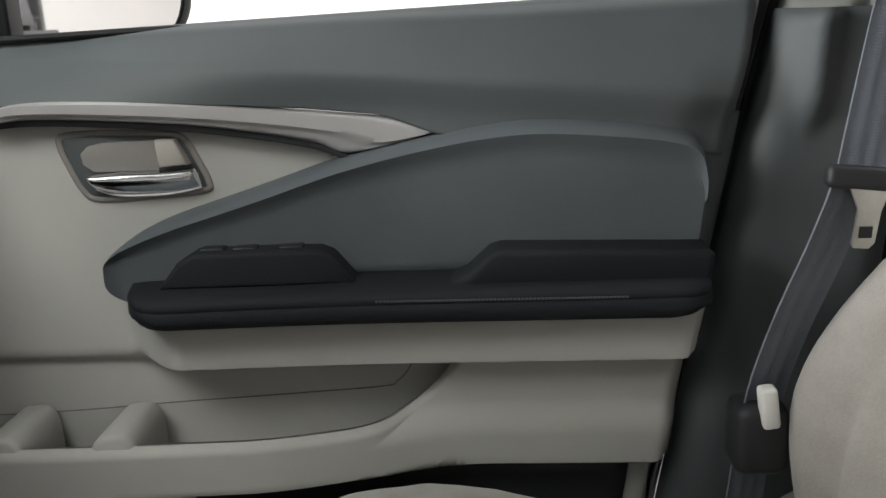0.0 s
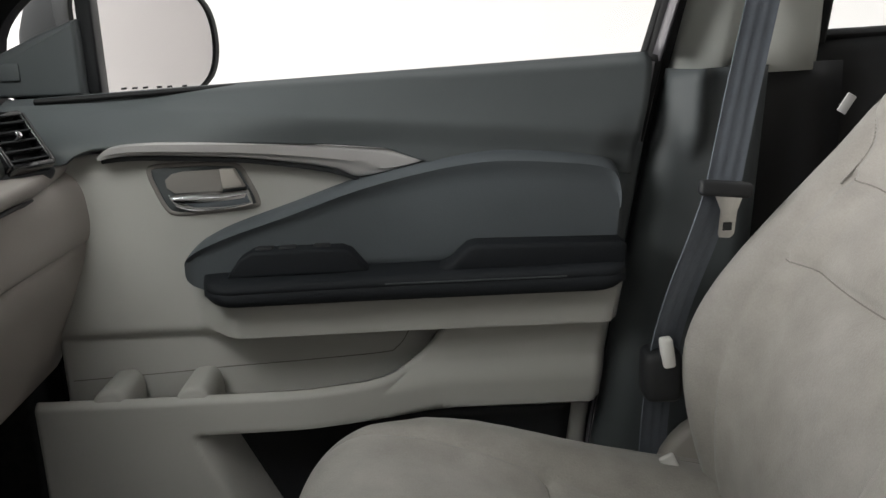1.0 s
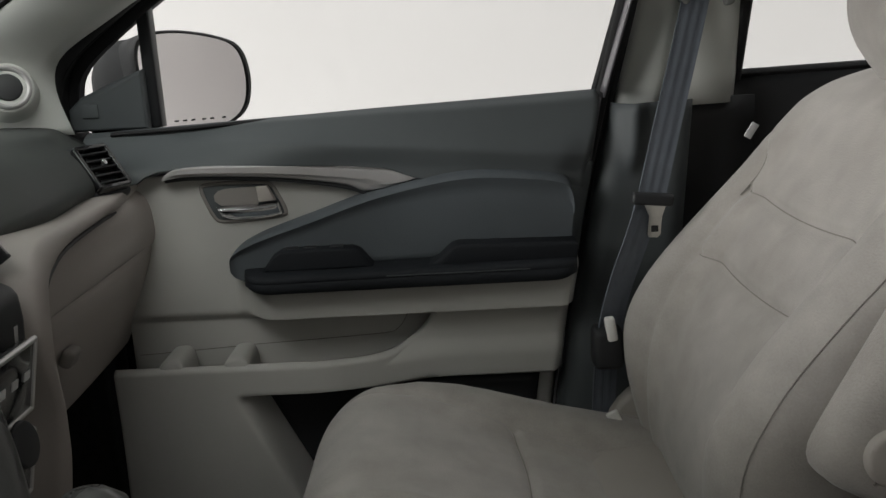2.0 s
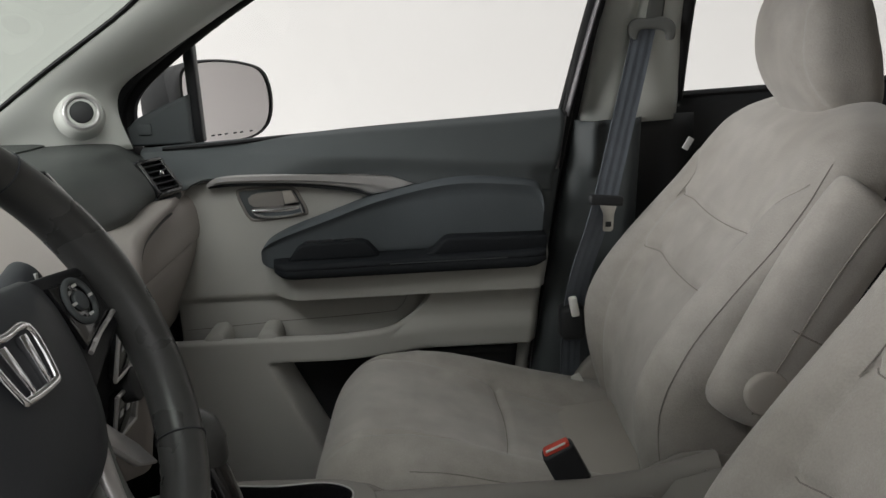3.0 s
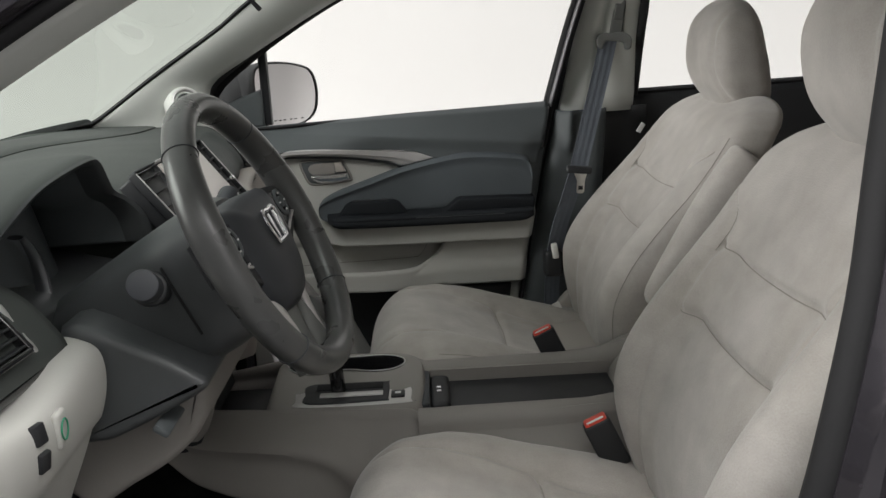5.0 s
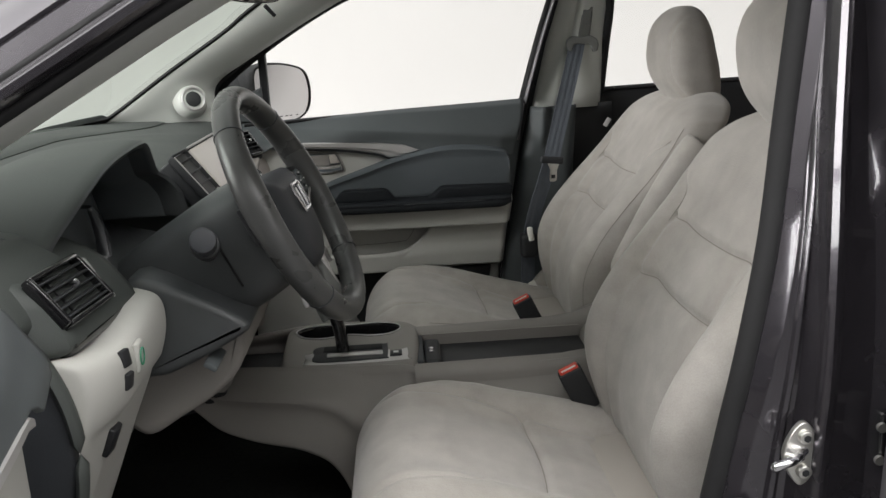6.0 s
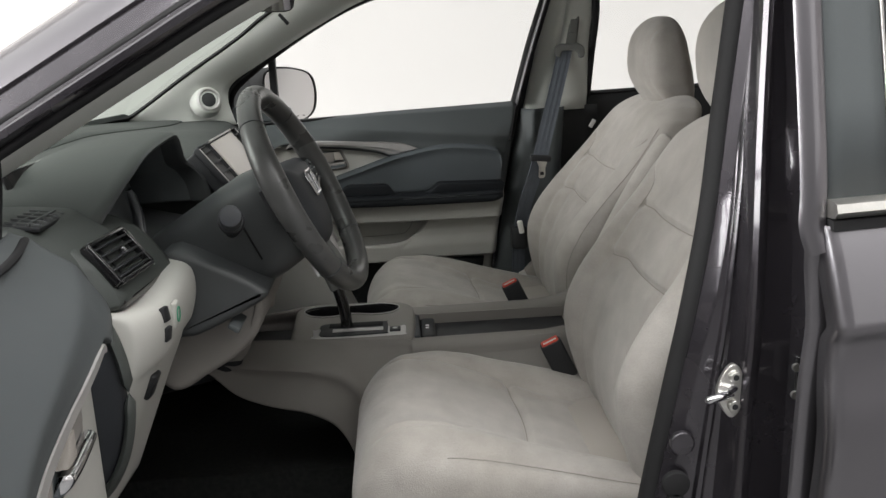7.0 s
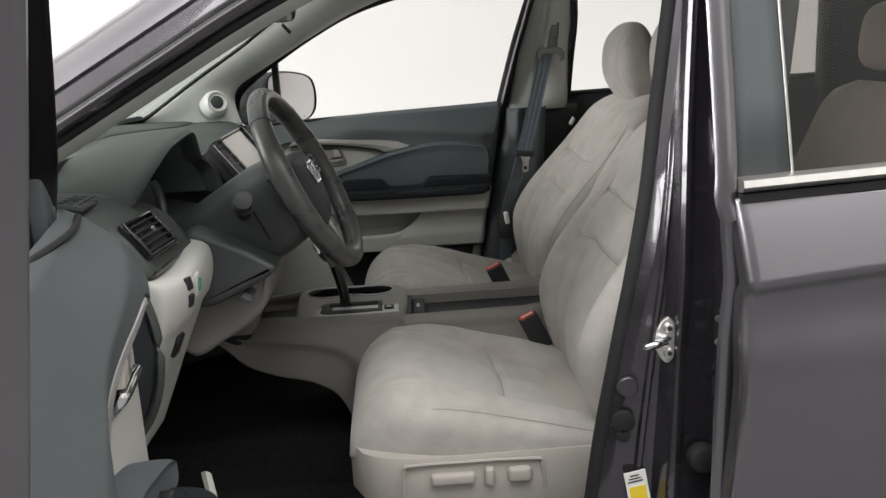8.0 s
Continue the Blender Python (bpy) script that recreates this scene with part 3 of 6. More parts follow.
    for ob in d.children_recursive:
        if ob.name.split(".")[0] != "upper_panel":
            lean_to_view(ob)
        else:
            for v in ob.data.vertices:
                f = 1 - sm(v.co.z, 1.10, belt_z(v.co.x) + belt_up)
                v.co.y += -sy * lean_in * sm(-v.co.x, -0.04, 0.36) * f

    # the driver's armrest and insert are lowered to fit the camera's view
    if sy < 0:
        for ob in d.children_recursive:
            if ob.name.split(".")[0] in ("armrest", "grip_block", "switch_block", "switch", "mark", "insert"):
                ob.data.transform(Matrix.Translation((0, 0, -0.05)))

    # outer skin, window frame and glass
    def skin_out(u, v):
        z = 0.38 + (belt_z(0) - 0.38 - 0.03) * v
        x = -0.55 + (xr(z) + 0.06 + 0.55) * u
        return V(x, 0.945 + 0.012 * math.sin(math.pi * v) - 0.05 * v ** 4, z)
    part("outer_skin", sheet(20, 20, skin_out), PAINT, d, "dark grey paint", solid=0.006)
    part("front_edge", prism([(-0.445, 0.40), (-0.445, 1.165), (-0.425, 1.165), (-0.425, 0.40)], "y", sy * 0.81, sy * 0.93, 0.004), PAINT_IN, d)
    fr = [V(x, y, z) for x, y, z in ((0.375, 0.856, 1.18), (0.418, 0.828, 1.34), (0.455, 0.800, 1.46), (0.49, 0.775, 1.56))]
    part("window_frame", tube(curve(fr, 16), 0.016, 0.012, 8), RUBBER, d, "black window frame")
    fr = [V(x, y, z) for x, y, z in ((0.49, 0.775, 1.56), (0.30, 0.772, 1.572), (0.1, 0.775, 1.545), (-0.08, 0.782, 1.497), (-0.24, 0.795, 1.419), (-0.40, 0.815, 1.318), (-0.475, 0.83, 1.250), (-0.484, 0.835, 1.17))]
    part("window_frame", tube(curve(fr, 40), 0.012, 0.014, 8), RUBBER, d, "black window frame")
    # inner flange of the frame, painted outer band, and the painted shut face
    fl = curve([(0.375, 1.18), (0.418, 1.34), (0.455, 1.46), (0.47, 1.53), (0.42, 1.562), (0.30, 1.572), (0.1, 1.545), (-0.08, 1.497), (-0.24, 1.419), (-0.40, 1.318), (-0.475, 1.250), (-0.484, 1.17)], 60)

    def lean(z):
        return 0.838 - 0.165 * max(z - 1.17, 0)
    for name, pts, material, lab in (("frame_flange", [p for p in fl if p.x < 0.36 or p.y > 1.54], RUBBER, "black inner frame"), ("frame_upright", [p for p in fl if p.x > 0.36 and p.y < 1.56], PAINT_EDGE, "grey painted upright")):
        part(name, skin([[V(p.x, lean(p.y) + a, p.y + b) for a, b in ((-0.040, -0.004), (-0.036, 0.003), (-0.01, 0.004), (0.010, 0.003))] for p in pts], closed=False), material, d, lab, solid=0.003)
    part("frame_band", skin([[V(p.x, lean(p.y) + a, p.y + b) for a, b in ((0.010, 0.004), (0.03, 0.006), (0.05, 0.003), (0.056, -0.006))] for p in fl], closed=False), PAINT_EDGE, d, "grey painted frame", solid=0.003)

    def shut(u, v):
        z = 0.40 + 0.775 * v
        return V(xr(z) + 0.004 + 0.045 * u ** 2, 0.818 + 0.11 * u, z)
    part("shut_face", sheet(10, 20, shut), PAINT_EDGE, d, "dark grey painted edge", solid=0.003)
    part("quarter_post", prism([(-0.357, 1.165), (-0.357, 1.36), (-0.336, 1.375), (-0.336, 1.165)], "y", sy * 0.815, sy * 0.845, 0.004), BLACK, d, "black post of the quarter window")
    # black triangle below the quarter window, with a small round button
    tri = [(-0.476, 1.165), (-0.476, 1.200), (-0.455, 1.218), (-0.41, 1.237), (-0.358, 1.256), (-0.352, 1.258), (-0.352, 1.165)]
    sail = part("sail_panel", prism(tri, "y", sy * 0.795, sy * 0.835, 0.006, 3), SLATE, d, "slate plastic corner panel")
    part("button", box(0.026, 0.004, 0.022, (-0.440, sy * 0.794, 1.197), 0.0015, 2), SLATE, sail)
    gl = [V(x, y, z) for x, y, z in ((-0.34, 0.842, 1.165), (0.38, 0.845, 1.18), (0.485, 0.78, 1.555), (0.1, 0.782, 1.54), (-0.10, 0.789, 1.487), (-0.34, 0.812, 1.358))]
    bm = bmesh.new()
    bm.faces.new([bm.verts.new(p) for p in gl])
    pane = part("pane", bm, CLEAR, d)
    pane.visible_shadow = False
    gl = [V(x, y, z) for x, y, z in ((-0.478, 0.84, 1.2), (-0.35, 0.84, 1.25), (-0.35, 0.82, 1.348), (-0.476, 0.835, 1.25))]
    bm = bmesh.new()
    bm.faces.new([bm.verts.new(p) for p in gl])
    part("pane", bm, CLEAR, d).visible_shadow = False
    # the open door's frame is pushed out at its front to fit the camera's view
    if sy < 0:
        for ob in d.children_recursive:
            if ob.name.split(".")[0] in ("window_frame", "frame_flange", "frame_upright", "frame_band", "quarter_post", "sail_panel", "button", "pane"):
                for v in ob.data.vertices:
                    v.co.y -= 0.026 * (1 - sm(v.co.x, -0.2, 0.3))
    return d


front_door(1, "passenger_door", "closed front door, beige and slate inside with a black armrest")
DRIVER_DOOR = front_door(-1, "driver_door", "front door standing wide open, beige and slate inside")
DRIVER_DOOR.location = (-0.548, -0.777, 0.8)
DRIVER_DOOR.rotation_euler = (0, 0, radians(-72.5))


def door_mirror():
    m = thing("door_mirror", "black door mirror with a pale reflecting glass", "mirror", (-0.36, 0.95, 1.15))

    def lay(x, y, z):
        e = Vector((0.1, -1.0, 1.32))
        q = Vector((x, y + 0.62 * (x + 0.31), z)) - e
        return e + q * ((y + 1.6 * (e.x + 0.31) - e.y) / (q.y - 1.6 * q.x))
    out = [(-0.395, 1.225), (-0.395, 1.285), (-0.380, 1.310), (-0.34, 1.316), (-0.285, 1.306), (-0.248, 1.285), (-0.236, 1.235), (-0.244, 1.180), (-0.275, 1.152), (-0.33, 1.146), (-0.375, 1.152), (-0.392, 1.175)]
    loop = curve(out, 56, True)
    c = Vector((-0.315, 1.230))
    rings = []
    for s, y, dx in ((0.975, 0.979, 0), (1.0, 0.970, 0), (1.025, 0.975, 0), (1.035, 0.995, -0.004), (1.03, 1.03, -0.03), (0.95, 1.065, -0.07), (0.7, 1.09, -0.095), (0.2, 1.10, -0.10)):
        rings.append([lay((c + (p - c) * s).x, y, (c + (p - c) * s).y) + Vector((dx, 0, 0)) for p in loop])
    part("housing", skin(rings), RUBBER, m, "black plastic housing")
    bm = bmesh.new()
    bm.faces.new([bm.verts.new(lay((c + (p - c) * 0.97).x, 0.977, (c + (p - c) * 0.97).y)) for p in loop])
    part("glass", bm, MIRROR, m, "mirror glass")
    rings = []
    for x, r in ((-0.50, 0.35), (-0.485, 0.75), (-0.46, 0.95), (-0.42, 1.0), (-0.38, 1.0)):
        rings.append([Vector((x, 0.985 + 0.05 * r * math.cos(a), 1.228 + 0.082 * r * math.copysign(abs(math.sin(a)) ** 0.7, math.sin(a)))) for a in (2 * math.pi * k / 28 for k in range(28))])
    part("cover", skin(rings), RUBBER, m, "dark cover")
    part("arm", box(0.10, 0.11, 0.05, (-0.42, 0.90, 1.175), 0.015, 3), BLACK, m)
    for x in (-0.350, -0.338, -0.326, -0.310, -0.298, -0.280):
        part("etched_mark", box(0.008, 0.0006, 0.0028, tuple(lay(x, 0.9755, 1.163)), 0, 1, Matrix.Rotation(math.atan(1.6), 4, "Z")), BLACK, m)
    return m


door_mirror()

# ---- front seats ----
def gauss(d, w):
    return math.exp(-(d / w) ** 2)


def soft(x, xs, ys, w):
    """A broken line through the points, its corners rounded over w."""
    return sum(lerp(x + w * k, xs, ys) * g for k, g in ((-2, 0.1), (-1, 0.24), (0, 0.32), (1, 0.24), (2, 0.1)))


def cushion_half(x):
    nose = math.sqrt(max(1 - (1 - min((x + 0.095) / 0.10, 1)) ** 2, 0.0))
    return nose, (0.205 + 0.045 * sm(x, -0.10, 0.10)) * (0.84 + 0.16 * nose)


def cushion_seam(x):
    return 0.148 - 0.02 * sm(x, 0.05, 0.3)


def cushion_z(x, y, cy):
    """Height of the padded cushion: bolsters at the sides, a sunk middle, seams pressed in."""
    nose, hw = cushion_half(x)
    crest = lerp(x, (-0.10, 0.0, 0.06, 0.12, 0.22, 0.35, 0.46), (0.796, 0.804, 0.803, 0.791, 0.760, 0.716, 0.690))
    sunk = lerp(x, (-0.10, 0.0, 0.10, 0.2, 0.35, 0.46), (0.002, 0.012, 0.030, 0.042, 0.040, 0.03))
    zb = 0.672 - 0.004 * (1 - nose)
    w = min(abs(y) / hw, 1.0)
    s = math.sqrt(max(1 - w ** (2 / 0.62), 0.0))
    top = zb + (crest - zb) * nose
    z = zb + (top - zb) * s ** 0.42
    z -= nose * sunk * (1 - sm(w, 0.38, 0.74)) * sm(s, 0.2, 0.7)
    ys = cushion_seam(x)
    g = 0.008 * gauss(abs(y) - ys, 0.006) * sm(x, -0.07, -0.02)
    if abs(y) < ys:
        bow = 0.012 * (1 - (y / ys) ** 2)
        g += 0.011 * gauss(x - 0.195 - bow, 0.008) + 0.011 * gauss(x - 0.335 - bow, 0.008)
    g += 0.005 * gauss(abs(y) - 0.225, 0.007) * sm(x, 0.0, 0.1) * sm(s, 0.3, 0.6)
    z -= g * sm(s, 0.15, 0.4)
    # soft creases of use
    z += 0.0022 * noise.noise((x * 9, y * 9 + cy * 7, 1.3)) + 0.0009 * noise.noise((x * 34 + y * 10, y * 16 + cy * 7, 4.1))
    return z


def cushion_mesh(cy):
    rings = []
    nx, nr = 130, 124
    for i in range(nx + 1):
        u = i / nx
        x = -0.095 + 0.545 * (u + 0.10 * u * (u - 1))
        hw = cushion_half(x)[1]
        ys = [hw * math.copysign(abs(c) ** 0.62, c) for c in (math.cos(math.pi * k / nr) for k in range(nr + 1))]
        rings.append([Vector((x, cy + y, cushion_z(x, y, cy))) for y in ys])
    return skin([r + [Vector((r[0].x, r[-1].y + (r[0].y - r[-1].y) * t, r[0].z - 0.006)) for t in (0.02, 0.5, 0.98)] for r in rings])


def cushion_seams(cy):
    lines = []
    for s in (-1, 1):
        lines.append([(x, s * 0.225) for x in (0.06 + 0.36 * i / 50 for i in range(51))])
    for x0 in (0.195, 0.335):
        h = cushion_seam(x0) - 0.002
        lines.append([(x0 + 0.012 * (1 - (y / h) ** 2), y) for y in (-h + 2 * h * i / 40 for i in range(41))])
    return [tube([Vector((x, cy + y, cushion_z(x, y, cy) + 0.0009)) for x, y in ln], 0.0008, 0.0007, 6) for ln in lines]


BZ = (0.60, 0.69, 0.734, 0.80, 0.862, 0.932, 1.0, 1.078, 1.159, 1.20, 1.235)
BC = (0.425, 0.405, 0.400, 0.404, 0.424, 0.462, 0.502, 0.553, 0.604, 0.634, 0.672)
BB = (0.010, 0.022, 0.032, 0.052, 0.077, 0.080, 0.058, 0.030, 0.016, 0.010, 0.004)


def back_half(z):
    cap = math.sqrt(max(1 - (1 - min((1.223 - z) / 0.05, 1)) ** 2, 0.0))
    return cap, lerp(z, (0.60, 0.75, 0.90, 1.06, 1.12, 1.17, 1.2, 1.225), (0.235, 0.252, 0.262, 0.258, 0.250, 0.232, 0.205, 0.16)) * (0.66 + 0.34 * cap)


def back_seam(z):
    return soft(z, (0.62, 0.8, 0.95, 1.05, 1.085, 1.105, 1.135, 1.2), (0.165, 0.165, 0.172, 0.170, 0.166, 0.176, 0.226, 0.24), 0.007)


def back_x(z, y, cy):
    """Front face of the backrest: a deep cushion with side bolsters that fade towards the shoulders."""
    cap, hw = back_half(z)
    xc, bol = soft(z, BZ, BC, 0.018), soft(z, BZ, BB, 0.02)
    thick = lerp(z, (0.60, 0.9, 1.1, 1.223), (0.13, 0.135, 0.125, 0.115))
    w = min(abs(y) / hw, 1.0)
    s = math.sqrt(max(1 - w ** (2 / 0.66), 0.0))
    d = thick * 0.52 * (1 - s ** 0.5)
    d -= bol * sm(w, 0.46, 0.84) * (s ** 0.35)
    ys = back_seam(z)
    g = 0.009 * gauss(abs(y) - ys, 0.008) * (1 - sm(z, 1.12, 1.14))
    if abs(y) < ys:
        bow = 0.008 * (1 - (y / ys) ** 2)
        g += 0.009 * gauss(z - 0.968 + bow, 0.009) + 0.009 * gauss(z - 1.056 + bow, 0.009)
    d += g * sm(s, 0.15, 0.4)
    d += 0.0013 * noise.noise((z * 9, y * 9 + cy * 5, 7.7)) + 0.0004 * noise.noise((z * 30, y * 18 + cy * 5, 2.2))
    return xc + d + 0.05 * (1 - cap) * s ** 0.5


def back_mesh(cy, shift, lean):
    rings = []
    nz, nf, nb = 150, 110, 30
    for i in range(nz + 1):
        t = i / nz
        z = 0.62 + 0.603 * (1 - (1 - t) ** 1.25)
        cap, hw = back_half(z)
        xc = soft(z, BZ, BC, 0.018)
        thick = lerp(z, (0.60, 0.9, 1.1, 1.223), (0.13, 0.135, 0.125, 0.115))
        ring = []
        for k in range(nf + 1):
            c = math.cos(math.pi * k / nf)
            y = hw * math.copysign(abs(c) ** 0.66, c)
            ring.append(Vector((back_x(z, y, cy), cy + y, z)))
        for k in range(1, nb):
            a = math.pi * k / nb
            c, s = -math.cos(a), math.sin(a)
            y = hw * math.copysign(abs(c) ** 0.5, c)
            d = thick * 0.52 + (thick * 0.48 - 0.05 * (1 - cap)) * s ** 0.5
            ring.append(Vector((xc + d, cy + y, z)))
        rings.append(ring)
    bm = skin(rings)
    turn_back(bm, shift, lean)
    return bm


def back_seams(cy, shift, lean):
    lines = []
    for s in (-1, 1):
        lines.append([(z, s * back_seam(z)) for z in (1.05 + 0.085 * i / 30 for i in range(31))])
    for z0 in (0.968, 1.056):
        h = back_seam(z0) - 0.002
        lines.append([(z0 - 0.008 * (1 - (y / h) ** 2), y) for y in (-h + 2 * h * i / 40 for i in range(41))])
    # stitched edge between the front and the side panel
    for s in (-1,) if cy > 0 else ():
        lines.append([(z, s * back_half(z)[1] * 0.955) for z in (0.74 + 0.42 * i / 60 for i in range(61))])
    out = []
    for ln in lines:
        bm = tube([Vector((back_x(z, y, cy) - 0.0009, cy + y, z)) for z, y in ln], 0.0008, 0.0007, 6)
        turn_back(bm, shift, lean)
        out.append(bm)
    return out


def turn_back(bm, shift, lean):
    bm.transform(Matrix.Translation((0.42 + shift, 0, 0.68)) @ Matrix.Rotation(radians(-lean), 4, "Y") @ Matrix.Translation((-0.42, 0, -0.68)))


def headrest_mesh(cy, shift, lean):
    rings = []
    for i in range(81):
        t = 0.5 - 0.5 * math.cos(math.pi * i / 80)
        z = 1.205 + 0.208 * t
        e = math.sqrt(max(1 - (1 - min(t / 0.22, 1)) ** 2, 0.0)) if t < 0.22 else 1.0
        f = math.sqrt(max(1 - (max(t - 0.62, 0) / 0.38) ** 2, 0.0))
        xm = soft(t, (0, 0.15, 0.35, 0.6, 0.85, 1.0), (0.708, 0.695, 0.684, 0.677, 0.677, 0.686), 0.05)
        half = soft(t, (0, 0.15, 0.35, 0.6, 1.0), (0.048, 0.060, 0.066, 0.058, 0.046), 0.05) * f ** 0.8
        hw = (0.106 + 0.015 * math.sin(math.pi * t)) * (0.10 + 0.90 * f ** 0.8) * (0.80 + 0.20 * e)
        ring = []
        for k in range(96):
            a = 2 * math.pi * k / 96
            c, s = math.cos(a), math.sin(a)
            y = hw * math.copysign(abs(c) ** 0.55, c)
            x = xm - half * math.copysign(abs(s) ** 0.62, s)
            x += 0.0016 * noise.noise((y * 22, z * 22, cy * 9))
            x += 0.005 * gauss(abs(y) - 0.088, 0.006) * (1 if s > 0 else 0)
            ring.append(Vector((x, cy + y, z)))
        rings.append(ring)
    bm = skin(rings)
    turn_back(bm, shift, lean)
    return bm


def front_seat(cy, inner, name, label, shift, lean, armrest, power, size=1.0, about=(0, 0, 0)):
    """inner: the sign of y towards the car's middle; size: scale about a point."""
    s = thing(name, label, "car seat", (0.2, cy, 0.38), group="front seats")
    cush = part("cushion", cushion_mesh(cy), FABRIC, s, "taupe cloth cushion with pressed seams", angle=70)
    for bm in cushion_seams(cy):
        part("seam", bm, SEAM_SOFT, cush)
    back = part("backrest", back_mesh(cy, shift, lean), FABRIC, s, "taupe cloth backrest with side bolsters", angle=70)
    for bm in back_seams(cy, shift, lean):
        part("seam", bm, SEAM_SOFT, back)
    head = part("headrest", headrest_mesh(cy, shift, lean), FABRIC, s, "rounded taupe cloth headrest", angle=70)
    for dy in (-0.06, 0.06):
        bm = rod((0.70, cy + dy, 1.15), (0.715, cy + dy, 1.25), 0.006)
        turn_back(bm, shift, lean)
        part("post", bm, CHROME, head)
    # base below the cushion
    rings = []
    for i in range(21):
        u = i / 20
        x = -0.093 + 0.518 * u
        e = math.sqrt(max(1 - (1 - min(u / 0.24, 1)) ** 2, 0.0))
        hw = 0.165 + 0.093 * e
        zt, zb = 0.690, 0.60 - 0.03 * sm(u, 0.2, 1.0)
        prof = [(-hw * 0.985, zb), (-hw, zb + 0.03), (-hw, zt - 0.012), (-hw * 0.985, zt), (hw * 0.985, zt), (hw, zt - 0.012), (hw, zb + 0.03), (hw * 0.985, zb)]
        rings.append([Vector((x, cy + a, z)) for a, z in prof])
    base = part("base", skin(rings), BEIGE_SEAT, s, "grey-beige plastic seat valance")
    welt = [Vector((x, cy - inner * (cushion_half(x)[1] + 0.0012), 0.679 + 0.006 * math.sin((x + 0.05) * 7))) for x in (-0.06 + 0.46 * i / 40 for i in range(41))]
    part("welt", tube(welt, 0.0034, 0.0030, 8), FABRIC, cush, "piped lower edge")
    part("rail", box(0.46, 0.04, 0.05, (0.2, cy - 0.19, 0.43), 0.005), BLACK, s)
    part("rail", box(0.46, 0.04, 0.05, (0.2, cy + 0.19, 0.43), 0.005), BLACK, s)
    part("riser", box(0.40, 0.40, 0.16, (0.2, cy, 0.53), 0.02), BLACK, s)
    part("recliner_cover", prism([(p.x, p.y) for p in curve([(0.36, 0.60), (0.35, 0.68), (0.40, 0.74), (0.46, 0.72), (0.48, 0.64), (0.44, 0.58)], 24, True)], "y",
                                 cy - inner * 0.235, cy - inner * 0.268, 0.008), BEIGE_SEAT, s)
    if power:
        yo = cy - inner * 0.262
        frame = curve([(0.0, 0.625), (0.005, 0.672), (0.03, 0.682), (0.22, 0.680), (0.243, 0.670), (0.25, 0.625)], 40)
        part("switch_frame", tube([Vector((p.x, yo, p.y)) for p in frame], 0.003, 0.003, 6), BEIGE_SEAT, base)
        part("seat_switch", box(0.078, 0.016, 0.022, (0.088, yo, 0.652), 0.006, 3), BEIGE_SEAT, base)
        part("seat_switch", box(0.018, 0.018, 0.036, (0.152, yo, 0.652), 0.007, 3), BEIGE_SEAT, base)
        part("seat_switch", box(0.042, 0.016, 0.030, (0.205, yo, 0.652), 0.008, 3), BEIGE_SEAT, base)
    if armrest:
        part("label_tag", box(0.024, 0.002, 0.012, (0.572, cy - inner * 0.262, 1.128), 0.0008, 1, Matrix.Rotation(radians(-58), 4, "Y")), PRINT, back, "small white sewn tag")
        # folding armrest, tipped up against the backrest
        ya = cy + inner * 0.268
        line = [(0.488, 0.842), (0.534, 0.930), (0.589, 1.026), (0.634, 1.094), (0.658, 1.122)]
        pts = curve(line, 40)
        rings = []
        for i, p in enumerate(pts):
            u = i / 39
            d = (pts[min(i + 1, 39)] - pts[max(i - 1, 0)]).normalized()
            n = Vector((d.y, -d.x))
            e = math.sqrt(max(1 - (1 - min(u / 0.12, 1)) ** 2, 0)) * math.sqrt(max(1 - (max(u - 0.86, 0) / 0.14) ** 2, 0))
            w, h = 0.054 * (0.35 + 0.65 * e), 0.036 * (0.3 + 0.7 * e)
            ring = []
            for k in range(28):
                a = 2 * math.pi * k / 28
                c, s2 = math.cos(a), math.sin(a)
                off = w * math.copysign(abs(c) ** 0.8, c)
                q = p + n * off - n * 0.0
                g = 0.003 * gauss(u - 0.22, 0.012)
                ring.append(Vector((q.x, ya + (h - g) * math.copysign(abs(s2) ** 0.7, s2), q.y)))
            rings.append(ring)
        arm = part("armrest", skin(rings), FABRIC, s, "folded cloth armrest", angle=70)
        c0 = Vector((0.516, ya, 0.890))
        across = tube([Vector((0.559 + 0.040 * math.cos(b), ya + inner * 0.036 * max(math.sin(b), 0.2) ** 0.6, 0.963 - 0.024 * math.cos(b))) for b in (math.pi * q / 16 for q in range(17))], 0.0012, 0.0012, 6)
        part("seam", across, SEAM_SOFT, arm)
        for k in (7, 21):
            part("seam", tube([r[k] + Vector((0, inner * 0.0006, 0)) for r in rings[3:-3]], 0.0009, 0.0009, 6), SEAM_SOFT, arm)
        part("pivot_cap", rod(c0 + Vector((0, inner * 0.02, 0)), c0 + Vector((0, inner * 0.044, 0)), 0.029, n=32, bevel=0.005), BEIGE_SEAT, arm, "round plastic pivot cap")
    p = Vector(about)
    for ob in s.children_recursive:
        if ob.name.split(".")[0] not in ("rail", "riser"):
            ob.data.transform(Matrix.Translation(p) @ Matrix.Scale(size, 4) @ Matrix.Translation(-p))
    return s


front_seat(0.405, -1, "passenger_seat", "taupe cloth front seat with a folded armrest, beside the console", 0.0, 0.0, True, False, 1.042, (0.1, -1.177, 1.373))
front_seat(-0.405, 1, "driver_seat", "taupe cloth front seat with power switches on its base", -0.035, 5.0, False, True)

